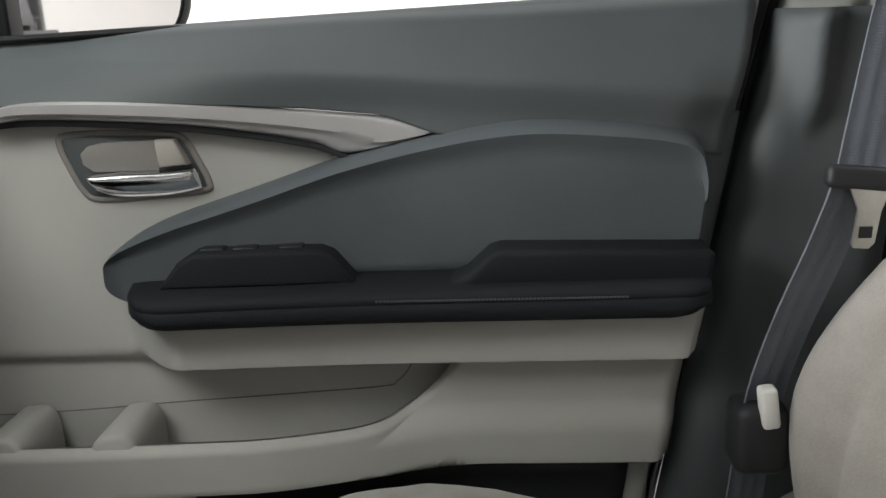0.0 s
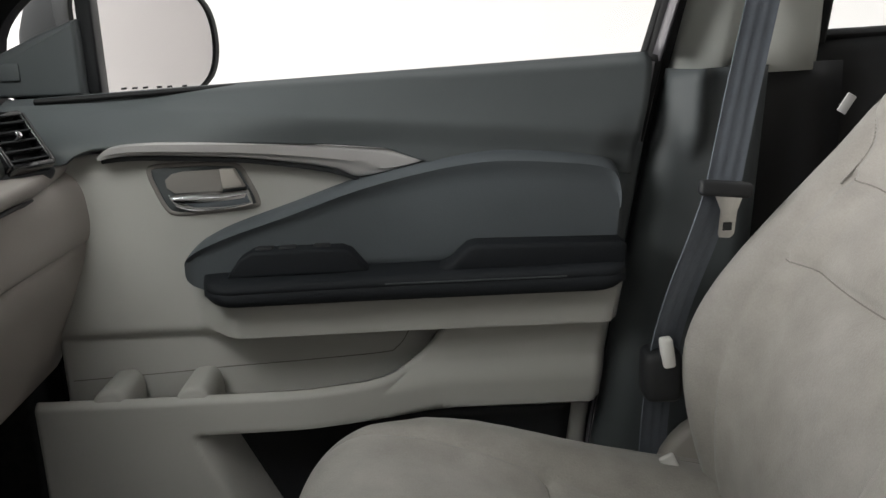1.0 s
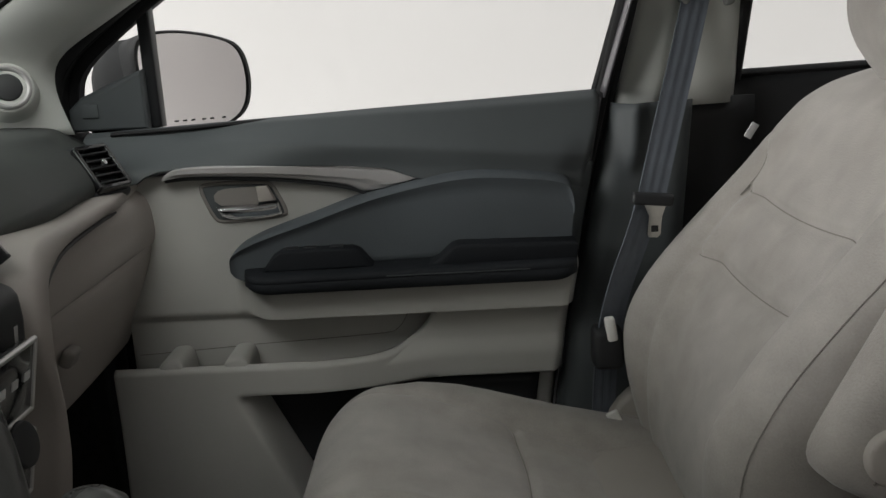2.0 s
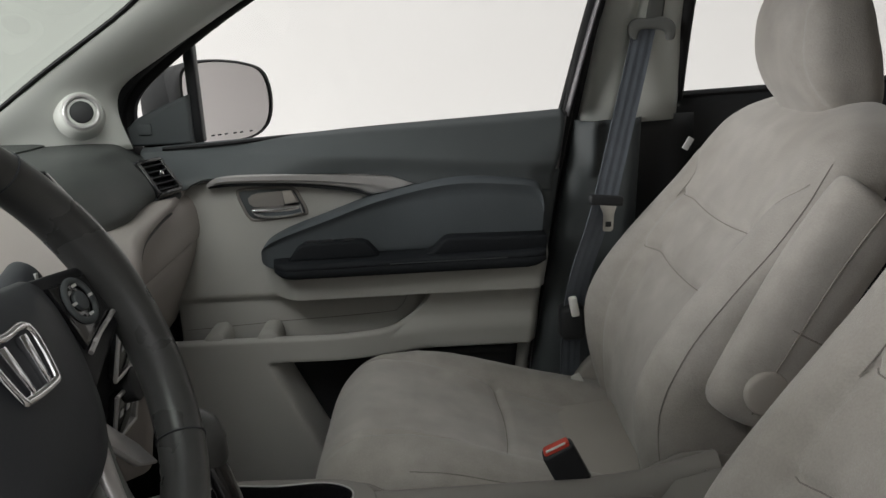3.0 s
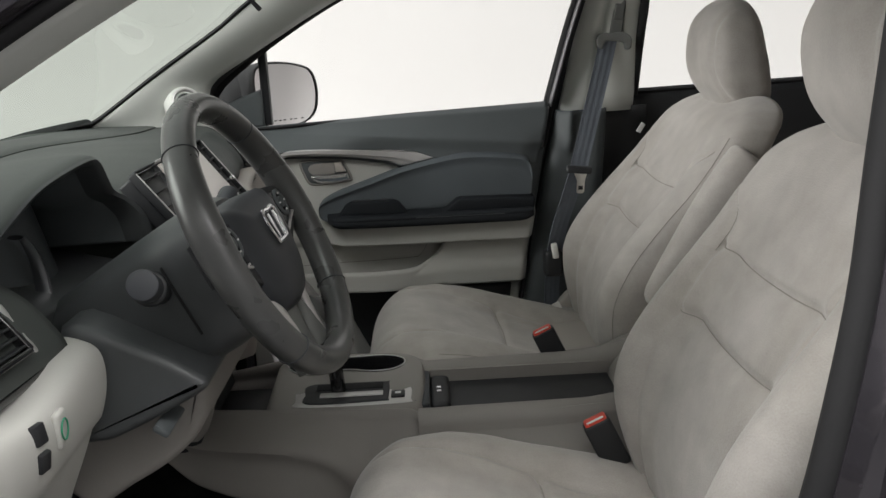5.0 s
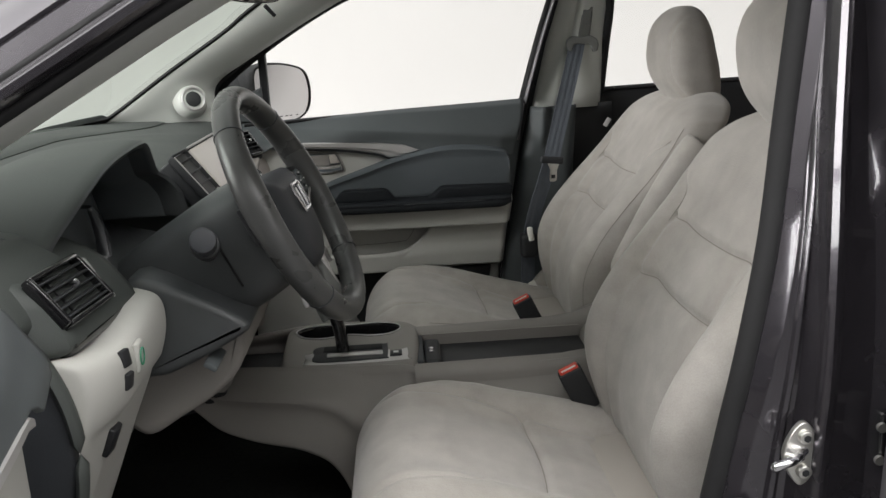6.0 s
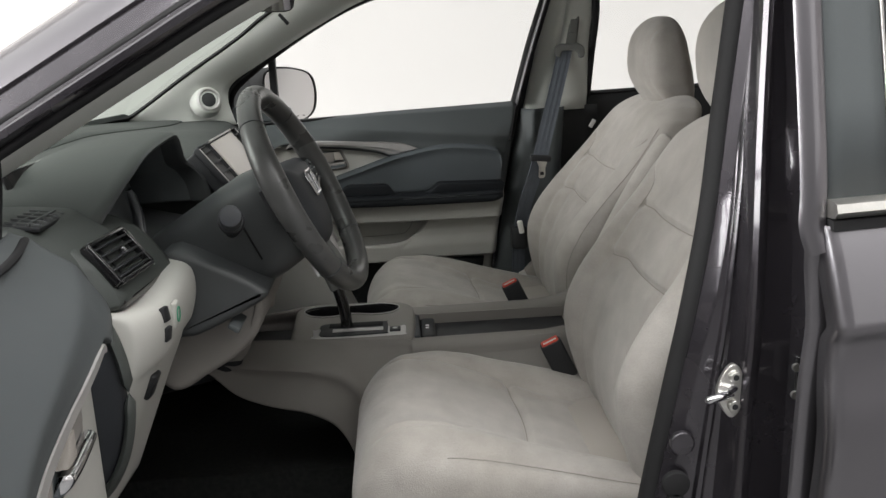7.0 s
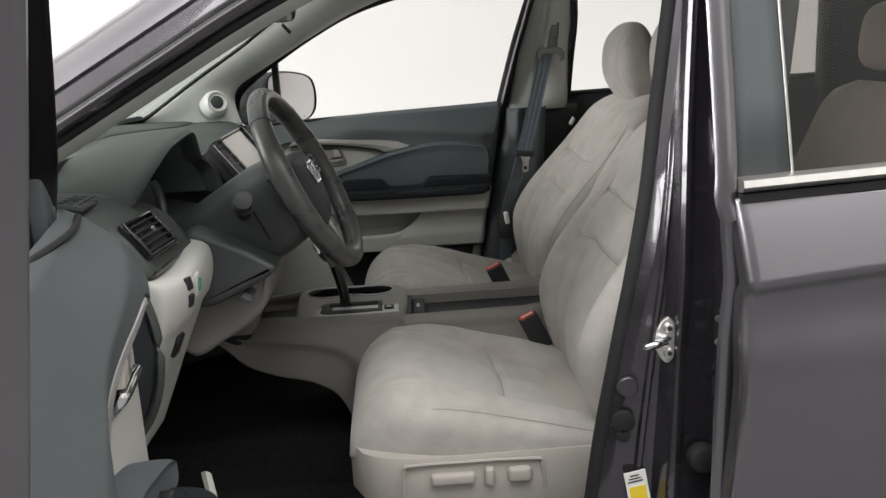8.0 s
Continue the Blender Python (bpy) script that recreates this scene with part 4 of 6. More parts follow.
# ---- dashboard ----
def ellipse_arc(cx, cz, rx, rz, a0, a1, n):
    return [(cx + rx * math.cos(radians(a0 + (a1 - a0) * i / (n - 1))), cz + rz * math.sin(radians(a0 + (a1 - a0) * i / (n - 1)))) for i in range(n)]


def vent(parent, at, yaw, w, h):
    """A square air vent with a frame, blades and a chrome thumb slider; it looks along +x before its turn."""
    m = Matrix.Translation(at) @ Matrix.Rotation(radians(yaw), 4, "Z") @ Matrix.Rotation(radians(-38), 4, "Y")
    v = part("vent", box(0.03, w, h, (-0.02, 0, 0), 0.004), BLACK, parent, "black air vent")
    v.data.transform(m)
    for sx, sz, at_y, at_z in ((0.007, h, -w / 2, 0), (0.007, h, w / 2, 0), (w, 0.007, 0, -h / 2), (w, 0.007, 0, h / 2)):
        part("frame", box(0.016, sx, sz, (0.0, at_y, at_z), 0.002), GLOSS, v, "gloss black frame").data.transform(m)
    for i in range(5):
        z = -h / 2 + h * (i + 0.75) / 5.5
        part("blade", box(0.016, w * 0.94, 0.003, (0.0, 0, z), 0.001, 1, Matrix.Rotation(radians(18), 4, "Y")), BLACK, v).data.transform(m)
    part("divider", box(0.010, 0.003, h * 0.9, (-0.006, -w * 0.2, 0)), BLACK, v).data.transform(m)
    part("slider", box(0.012, 0.007, 0.010, (0.010, 0, 0.002), 0.003), CHROME, v, "chrome slider").data.transform(m)
    return v


def dashboard():
    d = thing("dashboard", "dark vinyl dashboard with beige lower panels", "dashboard", (-0.6, 0, 0.9))

    # top pad: one sweep across the car
    def prof(y):
        w = abs(y)
        front = -0.345 - 0.035 * sm(w, 0.35, 0.60) - 0.03 * sm(w, 0.62, 0.76) + 0.015 * (1 - sm(w, 0.0, 0.25))
        front -= 0.20 * sm(y, -0.60, -0.555) * (1 - sm(y, -0.215, -0.17))
        zt = 1.196 - 0.014 * sm(w, 0.2, 0.7)
        return [(-0.98, zt - 0.02), (-0.88, zt + 0.004), (-0.80, zt + 0.010), (-0.72 + 0.1 * sm(w, 0.2, 0.6), zt + 0.004), (-0.70 + 0.1 * sm(w, 0.2, 0.6), zt - 0.002), (min(-0.55, front - 0.12), zt - 0.003), (min(-0.46, front - 0.08), zt - 0.008), (front - 0.055, zt - 0.022), (front - 0.022, zt - 0.045),
                (front, zt - 0.078), (front - 0.004, zt - 0.094), (front - 0.03, zt - 0.110), (front - 0.09, zt - 0.125), (front - 0.22, zt - 0.13)]
    rings = []
    for i in range(61):
        y = -0.760 + 1.52 * i / 60
        rings.append([Vector((p.x, y, p.y)) for p in curve(prof(y), 44)])
    part("top_pad", skin(rings, closed=False), DASH, d, "dark grained vinyl top", solid=0.008)

    # black boxes added inside to stop light leaking into the footwell
    part("core", box(0.42, 1.49, 0.52, (-0.76, 0, 0.89), 0.02), BLACK, d, "black box inside the dashboard, blocking stray light")
    part("core", box(0.18, 1.49, 0.10, (-0.57, 0, 1.03), 0.02), BLACK, d, "black box inside the dashboard, blocking stray light")
    # passenger's side: a taupe band under the pad that turns down beside the centre panel, and the glovebox below it
    upper = curve([(-0.366, 0.745, 1.090), (-0.360, 0.724, 1.090), (-0.353, 0.60, 1.086), (-0.345, 0.492, 1.088), (-0.318, 0.33, 1.098), (-0.292, 0.228, 1.102), (-0.276, 0.182, 1.086), (-0.272, 0.170, 1.045), (-0.275, 0.169, 1.011), (-0.290, 0.211, 0.934), (-0.305, 0.225, 0.86), (-0.325, 0.235, 0.76)], 70)
    lower = curve([(-0.366, 0.745, 1.078), (-0.360, 0.700, 1.074), (-0.352, 0.62, 1.068), (-0.345, 0.542, 1.069), (-0.315, 0.364, 1.074), (-0.290, 0.260, 1.069), (-0.278, 0.217, 1.057), (-0.275, 0.203, 1.026), (-0.280, 0.212, 0.979), (-0.290, 0.237, 0.914), (-0.305, 0.262, 0.85), (-0.325, 0.275, 0.76)], 70)
    rings = []
    for k, (a, b) in enumerate(zip(upper, lower)):
        f = sm(k / 69, 0.42, 0.62)
        tuck = Vector((-0.045, -0.05 * f, 0.006 * (1 - f)))
        n = Vector((0.9, 0.25 * f, 0.35 * (1 - f))).normalized()
        rings.append([a + tuck, a + tuck * 0.4] + [a.lerp(b, t) + n * 0.9 * math.sqrt(t * (1 - t)) * min((b - a).length * 0.5, 0.018) for t in (0, 0.06, 0.18, 0.35, 0.5, 0.65, 0.82, 0.94, 1)] + [b + Vector((-0.03, 0, 0.002))])
    part("soft_roll", skin(rings, closed=False), TAUPE_SOFT, d, "rounded taupe band turning down beside the centre panel", angle=60)
    part("joint_line", tube([p + Vector((-0.002, 0.003, -0.004)) for p in lower[2:]], 0.0026, 0.0026, 6), BLACK, d)

    def glove(u, v):
        y = 0.18 + 0.59 * u
        q = curve([(-0.385, 1.078), (-0.355, 1.068), (-0.342, 1.048), (-0.339, 1.015), (-0.344, 0.993), (-0.351, 0.988), (-0.352, 0.976), (-0.370, 0.93), (-0.393, 0.88), (-0.414, 0.838), (-0.432, 0.808), (-0.47, 0.795), (-0.56, 0.79)], 81)[round(v * 80)]
        lid = 0.010 * math.sin(math.pi * u) * sm(1.0 - q.y, 0.0, 0.05)
        return Vector((q.x + lid - 0.010 * math.sin(math.pi * u) * sm(q.y, 0.98, 1.03), y, q.y + 0.006 * u))
    gb = part("glovebox_panel", sheet(40, 80, glove), TAUPE_SOFT, d, "taupe glovebox lid", solid=0.006)
    part("joint_line", tube([glove(i / 40, 0.405) + Vector((0.001, 0, -0.002)) for i in range(41)], 0.0016, 0.0016, 6), BLACK, gb)
    part("latch", box(0.016, 0.030, 0.024, (-0.352, 0.405, 0.925), 0.006, 3, Matrix.Rotation(radians(24), 4, "Y")), TAUPE, gb, "taupe glovebox latch")
    part("vent_surround", box(0.026, 0.085, 0.090, (-0.012, 0, 0), 0.010, 3), DARK, d, "gloss dark vent surround").data.transform(Matrix.Translation((-0.384, 0.645, 1.122)) @ Matrix.Rotation(radians(-26), 4, "Z") @ Matrix.Rotation(radians(-38), 4, "Y"))
    vent(d, (-0.377, 0.645, 1.124), -26, 0.055, 0.068)

    # instrument hood: an arched lip swept back into the top pad
    lip = curve([(-0.43, -0.610, 1.120), (-0.418, -0.604, 1.152), (-0.402, -0.566, 1.184), (-0.388, -0.518, 1.214), (-0.380, -0.470, 1.234), (-0.374, -0.40, 1.245), (-0.371, -0.325, 1.249), (-0.369, -0.300, 1.242),
                 (-0.370, -0.278, 1.218), (-0.371, -0.255, 1.196), (-0.362, -0.225, 1.178), (-0.350, -0.205, 1.150), (-0.345, -0.195, 1.11)], 73)
    mid = Vector((-0.40, -0.40, 1.14))
    back = []
    for k, p in enumerate(lip):
        f = sm(k / 72, 0.0, 0.12) * (1 - sm(k / 72, 0.62, 0.85))
        q = Vector((-0.66, -0.40 + (p.y + 0.40) * 1.30, 1.188 + 0.004 * f))
        q.z = lerp(k / 72, (0, 0.1, 0.2, 0.62, 0.8, 1), (1.13, 1.165, 1.184, 1.19, 1.165, 1.11))
        back.append(q)

    def from_lip(grow, dx, pull):
        out = []
        for p, q in zip(lip, back):
            r = mid + (p - mid) * grow
            r.x = p.x + dx
            w = r.lerp(q, pull)
            w.z += 0.020 * math.sin(math.pi * pull) * max(p.z - 1.15, 0) / 0.1
            out.append(w)
        return out
    hood = part("instrument_hood", skin([from_lip(*a) for a in ((0.985, 0.0, 0.0), (1.01, -0.004, 0.0), (1.03, -0.018, 0.0), (1.03, -0.03, 0.12), (1.03, -0.03, 0.3), (1.03, -0.03, 0.5), (1.03, -0.03, 0.75), (1.03, -0.03, 1.0))],
                                        closed=False), DASH, d, "dark vinyl hood", angle=70)
    part("rim", skin([from_lip(*a) for a in ((0.84, -0.085, 0.0), (0.89, -0.03, 0.0), (0.905, -0.006, 0.0), (0.92, 0.0, 0.0), (0.97, 0.003, 0.0), (0.99, 0.0, 0.0))], closed=False), CHARCOAL, hood, "dark moulded lip", angle=50)
    part("shroud", skin([from_lip(*a) for a in ((0.90, -0.03, 0.0), (0.82, -0.08, 0.0), (0.72, -0.14, 0.0))], closed=False), SLATE, hood, "slate inner shroud", solid=0.003)
    face = part("gauge_face", box(0.012, 0.36, 0.17, (-0.535, -0.385, 1.145), 0.004, 2, Matrix.Rotation(radians(-16), 4, "Y")), GLOSS, hood, "gloss black gauge panel")
    for y in (-0.50, -0.27):
        ring = [Vector((-0.512 - 0.29 * 0.058 * math.sin(a), y + 0.06 * math.cos(a), 1.14 + 0.058 * math.sin(a))) for a in (2 * math.pi * k / 40 for k in range(40))]
        part("gauge_ring", tube(ring, 0.004, 0.006, 8, True, up=(1, 0, 0)), CHROME, face, "chrome ring")
    arc = [Vector((-0.425, -0.478 + 0.086 * math.cos(a), 1.098 + 0.086 * math.sin(a))) for a in (radians(-12 + 76 * k / 24) for k in range(25))]
    part("gauge_ring", tube(arc, 0.003, 0.010, 8, up=(1, 0, 0)), CHROME, hood, "chrome arc of the gauge rim")
    # the inner shroud bulges between the gauges
    def bulge(u, v):
        y = -0.435 + 0.20 * u
        return Vector((-0.53 + 0.10 * math.sin(math.pi * u) ** 0.5 * (1 - 0.4 * v), y, 1.07 + 0.14 * v))
    part("gauge_fin", sheet(16, 8, bulge), SLATE, hood, solid=0.003)
    part("gauge_base", box(0.12, 0.36, 0.02, (-0.455, -0.39, 1.092), 0.005, 2, Matrix.Rotation(radians(14), 4, "Y")), CHARCOAL, hood)

    # dark band with the left vent, and the beige knee panel below
    def left_band(u, v):
        y = -0.735 + 0.20 * u
        q = curve([(-0.47, 1.155), (-0.415, 1.150), (-0.372, 1.130), (-0.345, 1.102), (-0.326, 1.070), (-0.338, 1.058), (-0.40, 1.05)], 25)[round(v * 24)]
        return Vector((q.x - 0.040 - 0.05 * (1 - sm(u, 0, 0.12)) + 0.02 * u, y, q.y + 0.004 * u))
    part("vent_panel", sheet(20, 24, left_band), DASH, d, "dark vent surround", solid=0.006)
    sur = Matrix.Translation((-0.382, -0.655, 1.106)) @ Matrix.Rotation(radians(-6), 4, "Z") @ Matrix.Rotation(radians(-38), 4, "Y")
    part("vent_surround", box(0.030, 0.178, 0.096, (-0.016, 0.030, -0.006), 0.012, 4), GLOSS, d, "gloss dark vent surround").data.transform(sur)
    part("vent_edge", box(0.012, 0.012, 0.066, (0.0, 0.076, 0.002), 0.005, 3, Matrix.Rotation(radians(-8), 4, "X")), SATIN, d, "satin grey edge of the vent").data.transform(sur)
    vent(d, (-0.379, -0.655, 1.116), -6, 0.110, 0.064)

    def knee(u, v):
        q = curve([(-0.375, 1.052), (-0.335, 1.053), (-0.316, 1.040), (-0.317, 1.0), (-0.338, 0.945), (-0.366, 0.885), (-0.396, 0.817), (-0.43, 0.74)], 41)[round(v * 40)]
        y = lerp(u, (0, 0.22, 0.30, 1.0), (-0.738, -0.737, -0.715, -0.50))
        back = lerp(u, (0, 0.10, 0.20, 0.26, 0.32, 0.45, 1.0), (0.16, 0.075, 0.042, 0.028, 0.018, 0.006, 0.0)) + 0.06 * sm(u, 0.93, 1.0)
        step = 0.007 * sm(v, 0.50, 0.52) * sm(u, 0.2, 0.34)
        return Vector((q.x - back * (1 - 0.35 * v) - step, y, q.y + 0.034 * max(u - 0.3, 0) * (1 - v) - 0.012 * math.sin(math.pi * min(max((u - 0.25) / 0.5, 0), 1)) * (1 - v) ** 3))
    kp = part("knee_panel", sheet(40, 40, knee), BEIGE, d, "beige lower panel beside the column", solid=0.006)
    def on_knee(u, v):
        p, a, b = knee(u, v), knee(u + 0.02, v), knee(u, v + 0.05)
        n = (b - p).cross(a - p).normalized()
        n = n if n.x > 0 else -n
        e = (a - p).normalized()
        return Matrix.Translation(p + n * 0.003) @ Matrix((n, e, n.cross(e))).transposed().to_4x4()
    for v in (0.31, 0.40):
        part("switch", box(0.008, 0.015, 0.021, (0, 0, 0), 0.002), BLACK, kp, "black switch").data.transform(on_knee(0.42, v))
    part("switch", box(0.008, 0.020, 0.040, (0, 0, 0), 0.004, 3), BEIGE, kp, "beige switch").data.transform(on_knee(0.53, 0.34))
    part("switch_ring", tube([(0.005, 0.007 * math.cos(a), 0.011 * math.sin(a)) for a in (2 * math.pi * k / 24 for k in range(24))], 0.0009, 0.0009, 6, True, up=(1, 0, 0)), GREEN, kp, "green ring mark").data.transform(on_knee(0.53, 0.34))
    part("pull", box(0.012, 0.024, 0.040, (0, 0, 0), 0.003), BLACK, kp, "black bonnet release").data.transform(on_knee(0.44, 0.60))

    # right part of the knee panel, under and beyond the column, its shade put into a darker colour
    under = [(-0.40, 1.0), (-0.245, 0.990), (-0.226, 0.968), (-0.238, 0.925), (-0.275, 0.888), (-0.325, 0.858), (-0.385, 0.832), (-0.43, 0.90)]
    part("knee_panel", prism([(p.x, p.y) for p in curve(under, 44, True)], "y", -0.455, -0.150, 0.012, 3), TAUPE, d, "lower panel under the column, darker for the shade there")
    cover = [(-0.36, 1.085), (-0.27, 1.055), (-0.215, 1.022), (-0.205, 1.008), (-0.225, 0.992), (-0.30, 0.955), (-0.335, 0.945), (-0.36, 0.96)]
    part("column_panel", prism([(p.x, p.y) for p in curve(cover, 32, True)], "y", -0.515, -0.215, 0.012, 3), CHARCOAL, d, "black panel below the column")
    part("panel_slot", box(0.02, 0.10, 0.010, (-0.262, -0.47, 0.958), 0.003, 2, Matrix.Rotation(radians(35), 4, "Y")), SLATE, d)

    # left end cap
    cap = ellipse_arc(-0.47, 0.955, 0.105, 0.165, -100, 80, 30) + [(-0.53, 1.12), (-0.53, 0.78)]
    endc = part("end_cap", prism(cap, "y", -0.752, -0.722, 0.006, 3), DARK, d, "dark rounded end cap")
    rim = [Vector((x, -0.752, z)) for x, z in ellipse_arc(-0.47, 0.955, 0.112, 0.172, -95, 80, 36)]
    part("rim", tube(rim, 0.012, 0.007, 8), DASH, endc)

    # defroster grille on the top pad
    gr = part("window_vent", box(0.05, 0.10, 0.006, (-0.475, -0.675, 1.1755), 0.002, 2, Matrix.Rotation(radians(8), 4, "Y")), BLACK, d, "black side window vent")
    for k in range(5):
        part("slat", box(0.046, 0.004, 0.008, (-0.475, -0.715 + 0.02 * k, 1.1775), 0.001, 1, Matrix.Rotation(radians(8), 4, "Y")), CHARCOAL, gr)
    for k in range(2):
        part("slat", box(0.004, 0.096, 0.008, (-0.484 + 0.018 * k, -0.675, 1.1775), 0.001, 1), CHARCOAL, gr)

    # centre: screen block, vents beside it
    tilt = Matrix.Rotation(radians(-37), 4, "Y")
    at = Matrix.Translation((-0.318, 0.0, 1.158)) @ tilt
    blk = part("screen_block", box(0.03, 0.235, 0.135, (-0.017, 0, 0), 0.008, 3), BLACK, d, "black screen housing")
    blk.data.transform(at)
    part("screen", box(0.004, 0.215, 0.118, (0.0, 0, 0), 0.001), SCREEN_GLARE, blk, "pale screen, its bright reflection painted in").data.transform(at)
    part("silver_edge", box(0.006, 0.225, 0.004, (0.001, 0, 0.064), 0.001), SATIN, blk, "silver strip").data.transform(at)
    for c, w in ((-0.162, 0.092), (0.140, 0.045)):
        fr = part("vent", box(0.028, w, 0.125, (-0.020, c, 0), 0.004), BLACK, d, "black centre vent")
        fr.data.transform(at)
        e = c + math.copysign(w / 2 + 0.002, c)
        part("frame", box(0.012, 0.0060, 0.128, (-0.005, e, 0), 0.0012), BLACK, fr, "black edge").data.transform(at)
        part("frame_line", box(0.0022, 0.0020, 0.122, (0.0015, e, 0), 0.0006), SATIN, fr, "thin silver line").data.transform(at)
        part("frame", box(0.012, w, 0.003, (-0.003, c, 0.0645), 0.001), DARK, fr, "dark edge").data.transform(at)
        for k in range(5):
            part("blade", box(0.014, w - 0.008, 0.003, (-0.006, c, -0.048 + 0.024 * k), 0.001, 1), BLACK, fr).data.transform(at)
        part("slider", box(0.014, 0.012, 0.008, (0.002, c, -0.024), 0.002), CHROME, fr, "chrome slider").data.transform(at)

    # centre stack below the screen
    st = [(-0.42, 1.12), (-0.285, 1.095), (-0.262, 1.06), (-0.275, 0.98), (-0.30, 0.88), (-0.33, 0.80), (-0.345, 0.74), (-0.50, 0.70)]
    stack = part("control_panel", prism([(p.x, p.y) for p in curve(st, 28)], "y", -0.145, 0.145, 0.012, 3), BLACK, d, "black control panel")
    for sy in (-1, 1):
        ln = curve([(-0.268, 1.055), (-0.278, 0.98), (-0.300, 0.89), (-0.330, 0.80)], 20)
        part("silver_edge", tube([Vector((p.x + 0.004, sy * 0.12, p.y)) for p in ln], 0.004, 0.004, 8), SATIN, stack, "silver edge line")

    def wing(u, v):
        q = curve([(-0.30, 1.02), (-0.268, 0.98), (-0.282, 0.93), (-0.300, 0.85), (-0.318, 0.80), (-0.335, 0.78)], 31)[round(v * 30)]
        return Vector((q.x - 0.004 + 0.012 * math.sin(math.pi * u) - 0.16 * sm(u, 0.5, 1.0), -0.143 - 0.045 * math.sin(0.5 * math.pi * u), q.y))
    part("wing_panel", sheet(16, 30, wing), TAUPE, d, "taupe side wing of the centre panel", solid=0.006)
    for z0, h, x0 in ((1.012, 0.066, -0.258), (0.930, 0.060, -0.272)):
        pl = Matrix.Translation((x0, 0.082, z0)) @ Matrix.Rotation(radians(12), 4, "Y")
        bp = part("button_panel", box(0.012, 0.072, h, (0, 0, 0), 0.003), GLOSS, stack, "gloss black button panel")
        bp.data.transform(pl)
        for a, b in (((-0.037, -h / 2), (0.037, -h / 2)), ((0.037, -h / 2), (0.037, h / 2)), ((0.037, h / 2), (-0.037, h / 2)), ((-0.037, h / 2), (-0.037, -h / 2))):
            part("silver_frame", rod((0.005, *a), (0.005, *b), 0.0028, n=8), SATIN, bp, "silver frame").data.transform(pl)
        for m in range(3):
            part("mark", box(0.001, 0.010, 0.008, (0.0066, -0.022 + 0.022 * m, 0.004)), PRINT, bp).data.transform(pl)
    for k in range(3):
        for y in (-0.07, 0.0):
            part("stack_button", box(0.010, 0.045, 0.022, (-0.270 - 0.022 * k, y, 1.01 - 0.055 * k), 0.003, 2, Matrix.Rotation(radians(14), 4, "Y")), SLATE, stack)
    part("knob", rod((-0.275, 0.085, 0.955), (-0.250, 0.085, 0.960), 0.021, n=28, bevel=0.003), BLACK, stack, "black knob")
    return d


dashboard()


def tweeter():
    t = thing("tweeter_pod", "round pale pod with a black tweeter at the pillar's foot", "loudspeaker", (-0.515, 0.70, 1.24))
    n = Vector((0.45, -0.80, 0.25)).normalized()
    c = Vector((-0.515, 0.692, 1.243))
    part("pod", rod(c - n * 0.035, c + n * 0.004, 0.046, 0.036, 36, 0.004), LINING, t, "pale plastic pod")
    q = n.to_track_quat("Z", "Y").to_matrix()
    part("ring", tube([c + n * 0.005 + q @ Vector((0.029 * math.cos(a), 0.029 * math.sin(a), 0)) for a in (2 * math.pi * k / 36 for k in range(36))], 0.004, 0.004, 8, True, up=n), SATIN, t, "silver ring")
    part("grille", rod(c + n * 0.002, c + n * 0.008, 0.021, 0.019, 28, 0.001), BLACK, t, "black grille")


tweeter()

